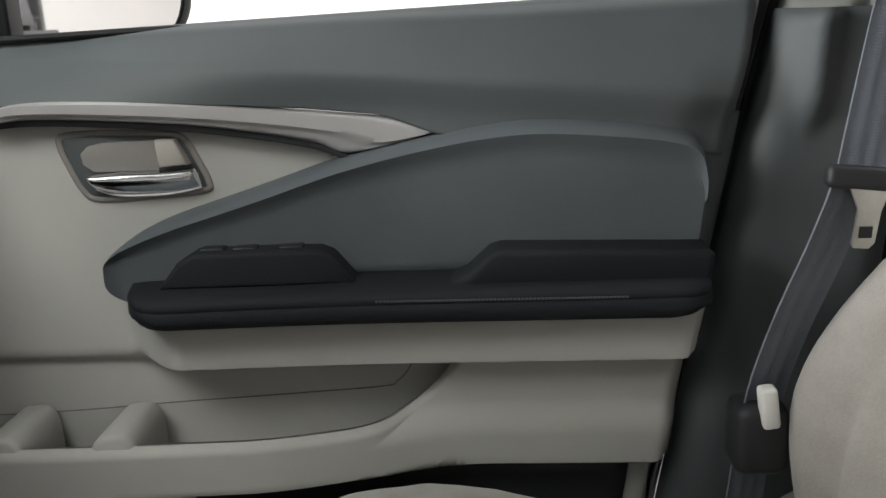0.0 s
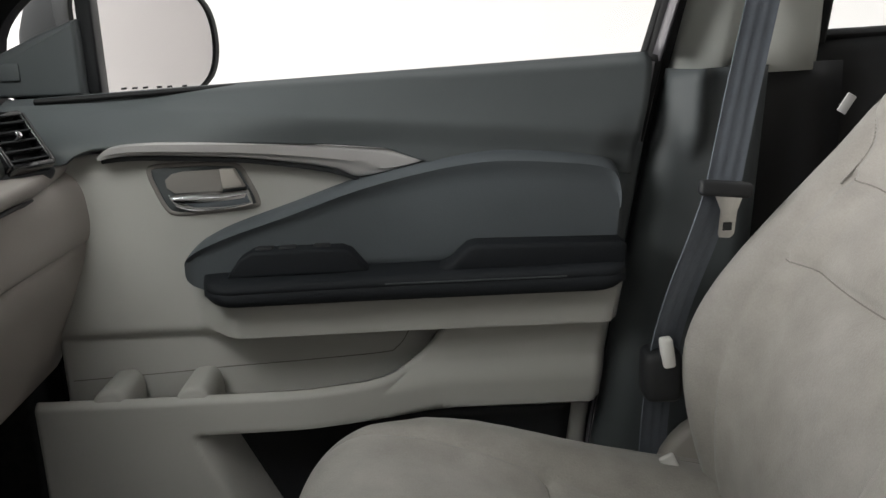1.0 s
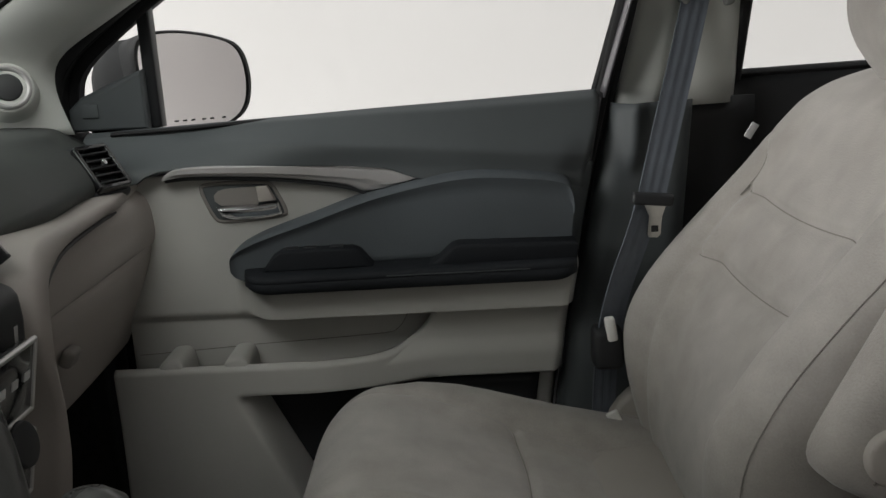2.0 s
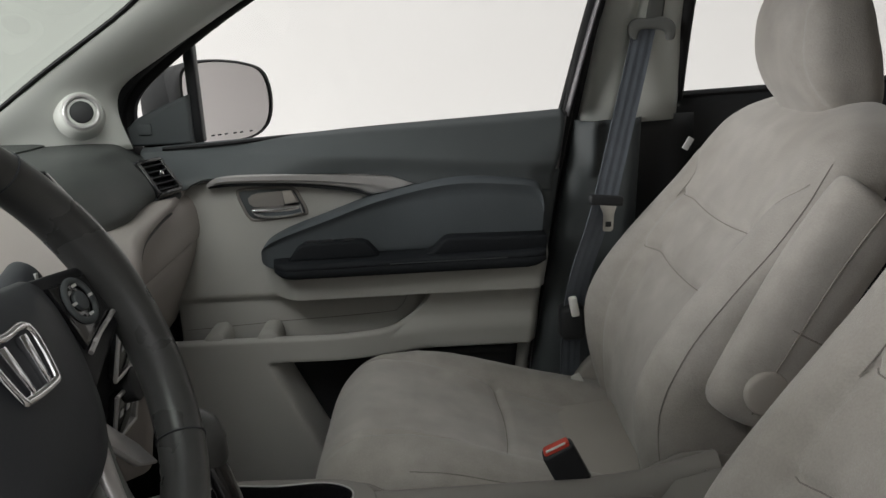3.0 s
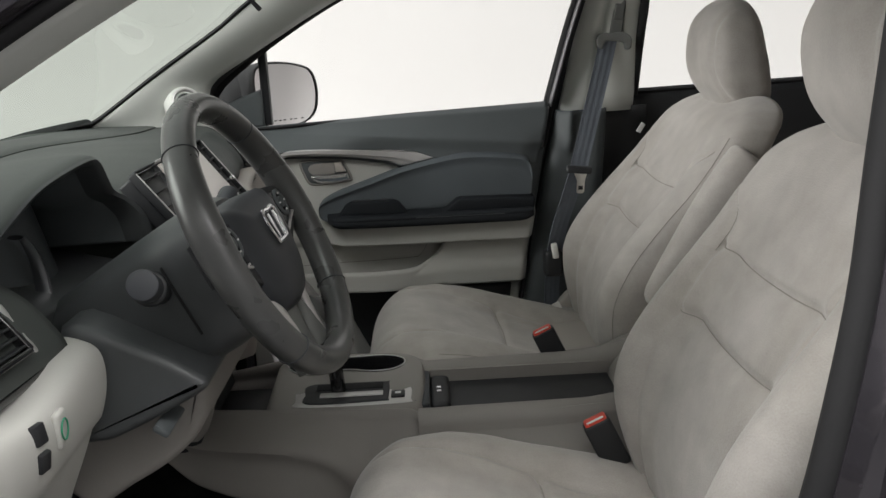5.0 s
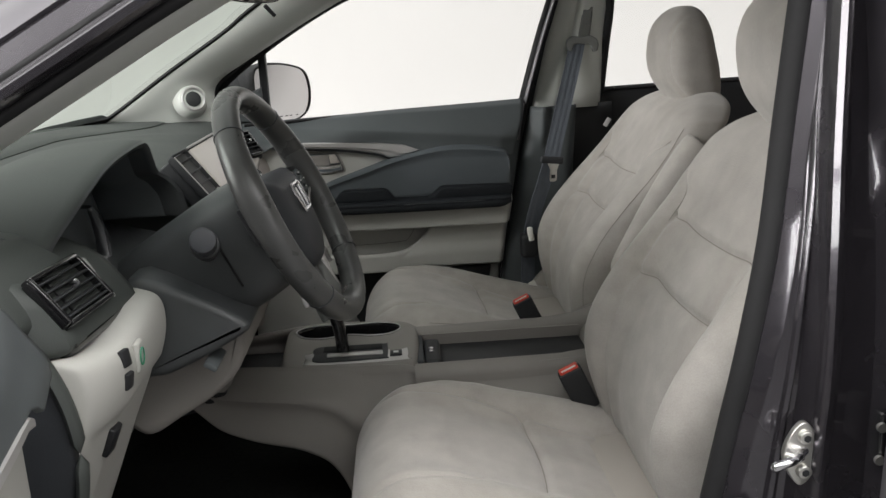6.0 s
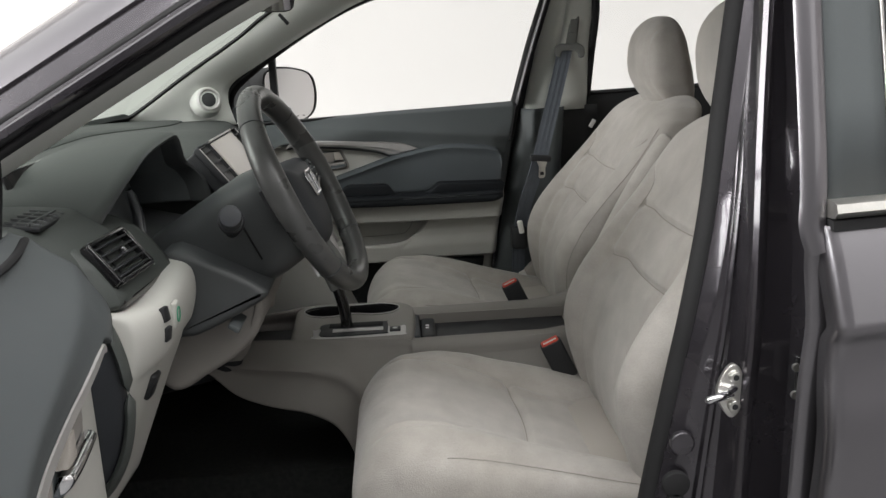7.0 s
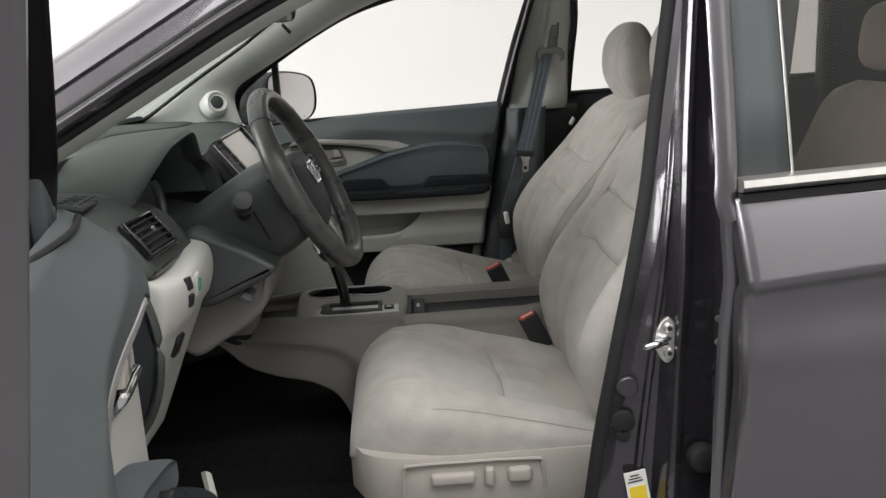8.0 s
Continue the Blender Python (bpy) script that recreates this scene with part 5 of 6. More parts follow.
# ---- steering wheel and column ----
def steering():
    c = Vector((-0.145, -0.388, 1.153))
    n = Vector((0.8998, -0.0621, 0.4318)).normalized()
    side = Vector((0.0688, 0.9976, 0)).normalized()
    up = n.cross(side)
    m = Matrix.Translation(c) @ Matrix((side, up, n)).transposed().to_4x4()
    w = thing("steering_wheel", "dark grey leather steering wheel with a chrome badge", "steering wheel", tuple(c))

    def put(name, bm, material, parent, label="", angle=45):
        bm.transform(m)
        return part(name, bm, material, parent, label, angle)
    R, r = 0.1715, 0.0172
    rings = []
    for k in range(97):
        a = 2 * math.pi * k / 96
        f = 1 + 0.10 * (gauss(math.sin(a - 0.25), 0.35) if math.cos(a) > 0 else gauss(math.sin(a + 0.25), 0.35))
        rad = Vector((math.cos(a), math.sin(a), 0))
        rings.append([rad * (R + r * f * math.cos(b)) + Vector((0, 0, r * 1.12 * f * math.sin(b))) for b in (2 * math.pi * j / 20 for j in range(20))])
    bm = skin(rings, caps=False)
    bmesh.ops.remove_doubles(bm, verts=bm.verts, dist=1e-6)
    rim = put("rim", bm, LEATHER, w, "worn dark leather rim", 80)
    for deg in (47, 133, 222, 318):
        a = radians(deg)
        rad = Vector((math.cos(a), math.sin(a), 0))
        put("rim_seam", tube([rad * (R + r * 1.03 * math.cos(b)) + Vector((0, 0, r * 1.15 * math.sin(b))) for b in (2 * math.pi * j / 24 for j in range(24))], 0.0008, 0.0008, 6, True, up=(-math.sin(a), math.cos(a), 0)), DARK, rim)
    # airbag pad
    out = [(-0.090, 0.046), (-0.055, 0.053), (0, 0.056), (0.055, 0.053), (0.090, 0.046), (0.094, 0.0), (0.075, -0.055), (0.045, -0.086), (0, -0.094), (-0.045, -0.086), (-0.075, -0.055), (-0.092, 0.0)]
    loop = curve(out, 60, True)
    rg = []
    for s, z in ((1.0, -0.045), (1.03, -0.025), (1.0, -0.010), (0.93, -0.002), (0.75, 0.006), (0.5, 0.011), (0.2, 0.013), (0.02, 0.0135)):
        rg.append([Vector((p.x * s, p.y * s, z)) for p in loop])
    padp = put("airbag_pad", skin(rg), DARK, w, "dark grey plastic airbag pad", 60)
    # side spokes with switch pods
    for sx in (-1, 1):
        sp = [(sx * 0.075, 0.050), (sx * 0.115, 0.046), (sx * 0.165, 0.040), (sx * 0.166, -0.012), (sx * 0.115, -0.030), (sx * 0.078, -0.045)]
        spoke = put("spoke", prism(sp, "z", -0.030, -0.006, 0.005, 3), BLACK, w, "black spoke")
        put("switch_pod", prism([(sx * 0.092, 0.038), (sx * 0.145, 0.034), (sx * 0.147, 0.0), (sx * 0.094, -0.014)], "z", -0.008, -0.001, 0.003, 2), GLOSS, spoke, "gloss black switch pod")
        ring = [(sx * 0.116 + 0.0165 * math.cos(a), 0.018 + 0.0165 * math.sin(a), 0.000) for a in (2 * math.pi * k / 28 for k in range(28))]
        put("dial", tube(ring, 0.003, 0.002, 8, True), SLATE, spoke)
        put("dial_button", rod((sx * 0.116, 0.018, -0.003), (sx * 0.116, 0.018, 0.002), 0.008, n=20, bevel=0.001), SLATE, spoke)
        for k, (x, y) in enumerate(((0.104, 0.018), (0.128, 0.018), (0.116, 0.030), (0.116, 0.006), (0.105, -0.012), (0.135, -0.006))):
            put("mark", box(0.006, 0.0022, 0.0006, (sx * x, y, -0.0005 if k > 3 else 0.0025)), PRINT, spoke)
        put("silver_line", tube([(sx * 0.095, -0.018, -0.003), (sx * 0.12, -0.010, -0.003), (sx * 0.152, -0.003, -0.003)], 0.0022, 0.0022, 6), SATIN, spoke, "satin silver line")
        # lower leg with a broad silver facing
        rg, facing = [], []
        arm = curve([(sx * 0.072, -0.042), (sx * 0.068, -0.072), (sx * 0.055, -0.100), (sx * 0.046, -0.130), (sx * 0.050, -0.162)], 24)
        for k, p in enumerate(arm):
            wd = 0.015 + 0.012 * sm(k / 23, 0.35, 1.0)
            rg.append([Vector((p.x + wd * math.copysign(abs(math.cos(b)) ** 0.7, math.cos(b)), p.y, -0.026 + 0.011 * math.sin(b))) for b in (2 * math.pi * q / 20 for q in range(20))])
            fw = 0.0095 * math.sin(math.pi * min(0.12 + k / 22, 1.0)) ** 0.6 + 0.0006
            o = p + Vector((-sx * (0.012 - 0.014 * k / 23), 0))
            facing.append([Vector((o.x + fw * math.cos(b), o.y, -0.0155 - 0.004 * k / 23 + 0.005 * math.sin(b))) for b in (2 * math.pi * q / 16 for q in range(16))])
        low = put("lower_spoke", skin(rg), GREY_CLIP, w, "grey lower spoke", 60)
        put("silver_facing", skin(facing), SATIN, low, "satin silver facing", 60)
        wedge = [(sx * 0.080, -0.050), (sx * 0.112, -0.098), (sx * 0.122, -0.122), (sx * 0.100, -0.112), (sx * 0.076, -0.076)]
        put("silver_wing", prism(wedge, "z", -0.030, -0.022, 0.003, 2), SATIN, low, "satin silver wing beside the leg")
    put("spoke_infill", prism([(-0.038, -0.082), (0.038, -0.082), (0.030, -0.135), (0.034, -0.166), (-0.034, -0.166), (-0.030, -0.135)], "z", -0.036, -0.026, 0.004), GREY_CLIP, w, "grey infill of the lower spoke")
    # badge, drawn as a plain chrome frame
    frame = [(-0.024, 0.019), (0.0, 0.021), (0.024, 0.019), (0.021, -0.014), (0.014, -0.019), (-0.014, -0.019), (-0.021, -0.014)]
    put("badge", tube([(p.x, p.y + 0.004, 0.0155) for p in curve(frame, 36, True)], 0.003, 0.002, 8, True), CHROME, padp, "plain chrome badge frame")
    for sx in (-1, 1):
        put("badge_bar", prism([(sx * 0.008, 0.021), (sx * 0.016, 0.021), (sx * 0.012, -0.013), (sx * 0.006, -0.013)], "z", 0.0125, 0.0175, 0.001), CHROME, padp, "chrome bar")

    # column shroud behind the wheel
    col = thing("steering_column", "black plastic steering column shroud with two stalks", "steering column", (-0.3, -0.37, 1.05))
    rg = []
    for t, hw, hu, hd in ((0.035, 0.070, 0.062, 0.085), (0.05, 0.084, 0.07, 0.098), (0.09, 0.088, 0.072, 0.105), (0.13, 0.085, 0.068, 0.108), (0.20, 0.080, 0.06, 0.10), (0.28, 0.075, 0.05, 0.09)):
        ring = []
        for k in range(40):
            a = 2 * math.pi * k / 40
            cc, ss = math.cos(a), math.sin(a)
            ring.append(Vector((hw * math.copysign(abs(cc) ** 0.6, cc), (hu if ss > 0 else hd) * math.copysign(abs(ss) ** 0.6, ss), -t)))
        rg.append(ring)
    shroud = put("shroud", skin(rg), CHARCOAL, col, "black plastic shroud", 60)
    seam = [Vector((0.0886 * math.copysign(1, x) if abs(x) > 0.5 else 0.17 * x, y, -0.10)) for x, y in ((-1, 0.03), (-1, -0.02), (-1, -0.06))]
    put("joint_line", tube(seam, 0.0016, 0.0016, 6), RUBBER, shroud)
    for y1, z1, x1, lab in ((-0.592, 1.152, -0.235, "black indicator stalk with a rotating end"), (-0.165, 1.165, -0.235, "black wiper stalk")):
        a, b = Vector((-0.262, -0.37 + (0.08 if y1 > -0.37 else -0.08), 1.100)), Vector((x1, y1, z1))
        s = part("stalk", rod(a, a.lerp(b, 0.62), 0.012, 0.015, 16, 0.002), BLACK, col, lab)
        part("collar", rod(a.lerp(b, 0.60), a.lerp(b, 0.72), 0.0195, 0.0195, 24, 0.003), BLACK, s)
        part("end_knob", rod(a.lerp(b, 0.70), b, 0.0155, 0.0165, 24, 0.003), DARK, s)
        if y1 > -0.37:
            for k in range(3):
                part("mark", box(0.002, 0.004, 0.006, tuple(a.lerp(b, 0.75 + 0.08 * k) + Vector((0.016, 0, 0.006)))), PRINT, s)


steering()

# ---- centre console ----
def console():
    c = thing("centre_console", "taupe plastic console with gear lever, cup holders and tray", "console", (0.0, 0, 0.36))
    # side walls, one each side, swelling over the tunnel
    for sy in (-1, 1):
        def side(u, v):
            x = -0.46 + 0.92 * u
            zt = lerp(x, (-0.46, -0.36, -0.25, 0.0, 0.03, 0.2, 0.36, 0.42, 0.46), (0.765, 0.778, 0.782, 0.772, 0.764, 0.766, 0.775, 0.80, 0.80))
            zb = soft(x, (-0.46, -0.40, -0.345, -0.28, -0.20, -0.14, -0.11, -0.08, 0.46), (0.77, 0.752, 0.695, 0.672, 0.655, 0.622, 0.560, 0.44, 0.40), 0.012)
            z = zt - (zt - zb) * v
            top = lerp(x, (-0.46, -0.25, -0.2, 0.01, 0.04), (0.06, 0.08, 0.084, 0.084, 0.106)) if sy < 0 else lerp(x, (-0.46, -0.25, -0.2, 0.01, 0.04), (0.08, 0.14, 0.160, 0.155, 0.140))
            yo = top + (0.150 - top if sy < 0 else 0.01) * sm(v, 0.0, 0.35) + 0.02 * sm(v, 0.3, 1.0) - 0.02 * (1 - sm(x, -0.46, -0.2))
            yo += 0.008 * gauss(v - 0.28, 0.12)
            return Vector((x, sy * yo, z))
        part("side_wall", sheet(90, 24, side), TAUPE, c, "taupe plastic side", solid=0.006)
    # raised deck with the cup holders and the shift plate
    deck = [(-0.245, 0.08), (-0.235, 0.135), (-0.19, 0.162), (-0.06, 0.158), (-0.005, 0.145), (0.022, 0.115), (0.030, 0.05), (0.024, -0.060), (0.004, -0.088), (-0.10, -0.092), (-0.20, -0.090), (-0.242, -0.06)]

    def deck_z(y):
        return 0.772 + 0.010 * sm(y, -0.02, 0.12)
    well = [(-0.225, 0.105), (-0.205, 0.078), (-0.165, 0.070), (-0.115, 0.082), (-0.07, 0.072), (-0.030, 0.076), (-0.008, 0.098), (-0.014, 0.125), (-0.05, 0.143), (-0.115, 0.140), (-0.18, 0.146), (-0.216, 0.130)]
    cup = Vector((-0.115, 0.108))

    def polar(line):
        """The outline again, by equal turns about the well's middle."""
        a = sorted((math.atan2(p.y - cup.y, p.x - cup.x), (p - cup).length) for p in line)
        ang, rad = [q[0] for q in a], [q[1] for q in a]
        ang, rad = [ang[-1] - 2 * math.pi] + ang + [ang[0] + 2 * math.pi], [rad[-1]] + rad + [rad[0]]
        return [cup + Vector((math.cos(t), math.sin(t))) * lerp(t, ang, rad) for t in (-math.pi + 2 * math.pi * k / 144 for k in range(144))]
    rim_out, rim_in = polar(curve(deck, 200, True)), polar(curve(well, 200, True))
    rings = []
    for f, dz in ((0.0, -0.06), (0.0, -0.012), (0.03, -0.005), (0.08, -0.001), (0.14, 0.0), (0.55, 0.0), (0.94, 0.0), (1.0, -0.001)):
        rings.append([Vector((q.x, q.y, deck_z(q.y) + dz)) for q in (p.lerp(w, f) for p, w in zip(rim_out, rim_in))])
    part("deck", skin(rings, caps=False), TAUPE, c, "taupe deck round the cup holders")
    part("front_bin", box(0.16, 0.19, 0.02, (-0.33, 0.01, 0.735), 0.006), BLACK, c, "black open bin")
    rings = []
    for k, dz in ((1.0, 0.001), (0.985, 0.0), (0.965, -0.006), (0.95, -0.03), (0.90, -0.046), (0.5, -0.048), (0.02, -0.048)):
        rings.append([Vector((q.x, q.y, deck_z(q.y) + dz)) for q in (cup + (p - cup) * k for p in rim_in)])
    part("cup_holder", skin(rings, caps=False), GLOSS, c, "gloss black twin cup holder")
    part("cup_rim", tube([(p.x, p.y, deck_z(p.y) + 0.0012) for p in curve(well, 96, True)], 0.0011, 0.0011, 6, True), SATIN, c, "thin silver edge")
    for x in (-0.165, -0.06):
        ring = [(x + 0.032 * math.cos(a), 0.108 + 0.026 * math.sin(a), 0.7370) for a in (2 * math.pi * k / 32 for k in range(32))]
        part("cup_ring", tube(ring, 0.003, 0.001, 6, True), BLACK, c)
    plate = [(-0.185, 0.046), (-0.02, 0.040), (0.004, 0.022), (0.006, -0.040), (-0.01, -0.060), (-0.18, -0.058), (-0.195, -0.03)]
    sp = part("shift_plate", prism([(p.x, p.y) for p in curve(plate, 44, True)], "z", 0.766, 0.773, 0.002), SATIN, c, "satin silver shift plate")
    part("shift_gate", prism([(p.x, p.y) for p in curve([(-0.170, 0.034), (-0.045, 0.033), (-0.034, 0.024), (-0.034, -0.040), (-0.044, -0.049), (-0.168, -0.050), (-0.180, -0.01)], 48, True)], "z", 0.770, 0.7755, 0.002), BLACK, sp, "gloss black gate")
    part("gate_bar", box(0.118, 0.026, 0.005, (-0.103, 0.013, 0.7755), 0.002), RUBBER, sp)
    part("gate_bar", box(0.110, 0.017, 0.004, (-0.098, -0.022, 0.7765), 0.002), SATIN, sp, "pale gear markings panel")
    part("button", box(0.024, 0.026, 0.005, (-0.017, -0.026, 0.7745), 0.002), BLACK, sp, "small black button")
    part("button_mark", box(0.010, 0.008, 0.001, (-0.017, -0.026, 0.7774)), PRINT, sp)
    for sy in (-1, 1):
        ln = curve([(-0.20, sy * 0.058), (-0.1, sy * 0.062), (0.0, sy * 0.058), (0.013, sy * 0.03)], 20)
        part("edge_line", tube([(p.x, p.y - 0.006, 0.7695) for p in ln], 0.0022, 0.002, 6), CHROME, c, "thin bright edge")
    lev = part("gear_lever", tube(curve([(-0.122, 0.0, 0.77), (-0.126, 0.0, 0.82), (-0.138, 0.0, 0.87), (-0.150, 0.0, 0.905)], 12), 0.013, 0.017, 12, up=(0, 1, 0)), GLOSS, c, "gloss black gear lever")
    kn = []
    for t, r in ((0, 0.016), (0.15, 0.022), (0.5, 0.027), (0.8, 0.025), (0.95, 0.016), (1.0, 0.004)):
        kn.append([Vector((-0.148 - 0.02 * t + r * 1.1 * math.cos(a), r * math.sin(a), 0.893 + 0.065 * t)) for a in (2 * math.pi * k / 24 for k in range(24))])
    part("knob", skin(kn), LEATHER, lev, "dark leather knob")
    # long tray between the raised side rails
    part("tray_floor", box(0.35, 0.165, 0.008, (0.197, 0.018, 0.737), 0.002), BLACK, c, "black rubber tray mat")
    for y0, y1 in ((0.100, 0.150), (-0.115, -0.066)):
        prof = [(y0, 0.70), (y0, 0.752), (y0 + 0.006, 0.765), (y0 + 0.02, 0.772), (y1 - 0.02, 0.772), (y1 - 0.006, 0.766), (y1, 0.752), (y1, 0.70)]
        rg = [[Vector((x, y, z + (lerp(x, (0.02, 0.3, 0.37, 0.46), (0.0, 0.003, 0.012, 0.035)) if z > 0.74 else 0))) for y, z in prof] for x in (0.018, 0.10, 0.2, 0.3, 0.34, 0.37, 0.41, 0.46)]
        part("rail", skin(rg), TAUPE, c, "taupe side rail")
    part("tray_end", prism([(0.368, 0.70), (0.376, 0.752), (0.40, 0.785), (0.46, 0.80), (0.62, 0.80), (0.62, 0.50), (0.40, 0.50)], "y", -0.068, 0.102, 0.006), TAUPE, c, "taupe rear box")
    rear = [[Vector((x, y * w, z)) for y, z in ((-0.15, 0.44), (-0.155, 0.74), (-0.14, 0.795), (0.14, 0.795), (0.155, 0.74), (0.15, 0.44))] for x, w in ((0.44, 1.0), (0.60, 1.0), (0.66, 0.98))]
    part("rear_box", skin(rear), TAUPE, c, "taupe rear box")
    part("front_lip", box(0.02, 0.165, 0.04, (0.016, 0.018, 0.740), 0.005), BLACK, c)
    soc = part("socket_block", box(0.034, 0.128, 0.030, (0.056, 0.024, 0.744), 0.008, 3), BLACK, c, "black socket block across the tray")
    for y in (0.010, 0.026):
        part("socket_mark", box(0.009, 0.010, 0.004, (0.054, y, 0.760), 0.0015, 2), CHROME, soc, "bright socket flap")
    part("front_step", box(0.016, 0.150, 0.034, (0.030, 0.022, 0.748), 0.004), DARK, c, "dark step behind the deck")
    part("inner_wall", box(0.35, 0.005, 0.045, (0.197, 0.0985, 0.742)), TAUPE, c)


console()


def buckle(x, y, z, label):
    b = thing("seat_belt_buckle", label, "seat belt buckle", (x + 0.03, y, z - 0.1), group="front belt buckles")
    d = Vector((-0.42, 0, 0.90)).normalized()
    across = Vector((0.90, 0, 0.42)).normalized()
    m = Matrix.Translation((x + 0.018, y, z)) @ Matrix((across, Vector((0, 1, 0)), d)).transposed().to_4x4()
    for name, bm, material, lab in (
            ("body", box(0.044, 0.026, 0.085, (0, 0, -0.0425), 0.005, 3), BLACK, "black plastic body"),
            ("release_button", box(0.036, 0.019, 0.010, (0, -0.001, 0.0), 0.003, 2), RED, "bright red release button"),
            ("slot", box(0.028, 0.004, 0.002, (0, -0.0085, 0.0045), 0.0005, 1), WHITE, "pale slot edge"),
            ("stem", rod((0, 0, -0.08), (0.005, 0, -0.17), 0.013, 0.014, 12), BLACK, "")):
        bm.transform(m)
        part(name, bm, material, b, lab)
    return b


buckle(0.240, 0.150, 0.812, "black belt buckle with a red button beside the passenger seat")
buckle(0.275, -0.195, 0.785, "black belt buckle with a red button beside the driver seat")


def strap_end():
    st = thing("belt_strap", "short pale plastic strap between the driver seat's cushion and backrest", "strap", (0.38, -0.22, 0.66))
    m = Matrix.Translation((0.376, -0.232, 0.690)) @ Matrix.Rotation(radians(38), 4, "Y")
    part("strap", box(0.052, 0.004, 0.018, (0, 0, 0), 0.0015, 2), WHITE, st, "pale woven strap").data.transform(m)
    part("ferrule", box(0.012, 0.007, 0.022, (0.024, 0, 0), 0.002, 2), STEEL, st, "small steel ferrule").data.transform(m)


strap_end()


# ---- passenger's seat belt ----
def web(pts, width, normal):
    """A flat webbing band along pts, width lying across normal."""
    pts, n = [Vector(p) for p in pts], Vector(normal).normalized()
    rings = []
    for i, p in enumerate(pts):
        d = (pts[min(i + 1, len(pts) - 1)] - pts[max(i - 1, 0)]).normalized()
        s = d.cross(n).normalized()
        rings.append([p + s * width * a + n * (b - 0.0009 * math.cos(a * 2 * math.pi * 3)) for a, b in
                      [(-0.5 + k / 12, 0.0011) for k in range(13)] + [(0.5 - k / 12, -0.0011) for k in range(13)]])
    return skin(rings)


def belt():
    b = thing("seat_belt", "slate grey seat belt hanging on the centre pillar", "seat belt", (0.50, 0.80, 1.0))
    part("webbing", web(curve([(0.543, 0.850, 1.335), (0.520, 0.835, 1.25), (0.484, 0.806, 1.13), (0.449, 0.768, 1.02)], 24), 0.047, (0.25, -1, 0.1)), WEB, b, "slate webbing with lengthwise stripes")
    part("webbing", web(curve([(0.446, 0.772, 1.015), (0.425, 0.768, 0.95), (0.40, 0.765, 0.88), (0.382, 0.768, 0.80), (0.375, 0.785, 0.68), (0.375, 0.80, 0.52)], 24), 0.047, (0.5, -1, 0.1)), WEB, b, "slate webbing with lengthwise stripes")
    # guide high on the pillar
    g = part("guide", prism([(p.x, p.y) for p in curve([(0.512, 1.318), (0.512, 1.340), (0.528, 1.352), (0.552, 1.350), (0.578, 1.352), (0.600, 1.338), (0.600, 1.312), (0.586, 1.308), (0.578, 1.326), (0.536, 1.330), (0.526, 1.312)], 44, True)], "y", 0.838, 0.858, 0.005, 3), GREY_CLIP, b, "slate plastic guide loop")
    part("slider", box(0.034, 0.016, 0.095, (0.568, 0.856, 1.390), 0.006, 3, Matrix.Rotation(radians(8), 4, "Y")), GREY_CLIP, g, "grey height slider")
    part("slider_cap", box(0.024, 0.010, 0.04, (0.570, 0.846, 1.402), 0.004, 3, Matrix.Rotation(radians(8), 4, "Y")), GREY_CLIP, g)
    part("stop", box(0.066, 0.016, 0.020, (0.448, 0.756, 1.018), 0.006, 3, Matrix.Rotation(radians(6), 4, "Y")), BLACK, b, "black plastic belt stop")
    tg = part("tongue", prism([(0.434, 1.012), (0.468, 1.008), (0.462, 0.990), (0.460, 0.962), (0.455, 0.957), (0.442, 0.958), (0.440, 0.962), (0.442, 0.992)], "y", 0.751, 0.754, 0.0008), STEEL, b, "steel tongue plate")
    part("tongue_hole", box(0.011, 0.0012, 0.010, (0.4505, 0.7504, 0.972)), BLACK, tg)
    part("sleeve", box(0.016, 0.018, 0.040, (0.380, 0.742, 0.812), 0.004, 2, Matrix.Rotation(radians(-8), 4, "Y")), WHITE, b, "white plastic sleeve")
    part("anchor", box(0.05, 0.05, 0.07, (0.378, 0.765, 0.775), 0.012, 3), BLACK, b, "black anchor cover")
    part("anchor_strap", box(0.020, 0.008, 0.05, (0.386, 0.722, 0.655), 0.003, 2, Matrix.Rotation(radians(-25), 4, "Y")), WHITE, b, "pale lower strap")
    # the belt hangs clear of the pillar, most of all at its stop, drawn towards the camera's place to fit its view
    pivot = Vector((0.1, -1.1, 1.33))
    for ob in b.children_recursive:
        for v in ob.data.vertices:
            v.co = pivot + (v.co - pivot) * lerp(v.co.z, (0.52, 0.83, 1.0, 1.33, 1.45), (0.975, 0.971, 0.957, 0.982, 0.982)) - Vector((0.009, 0, 0))


belt()

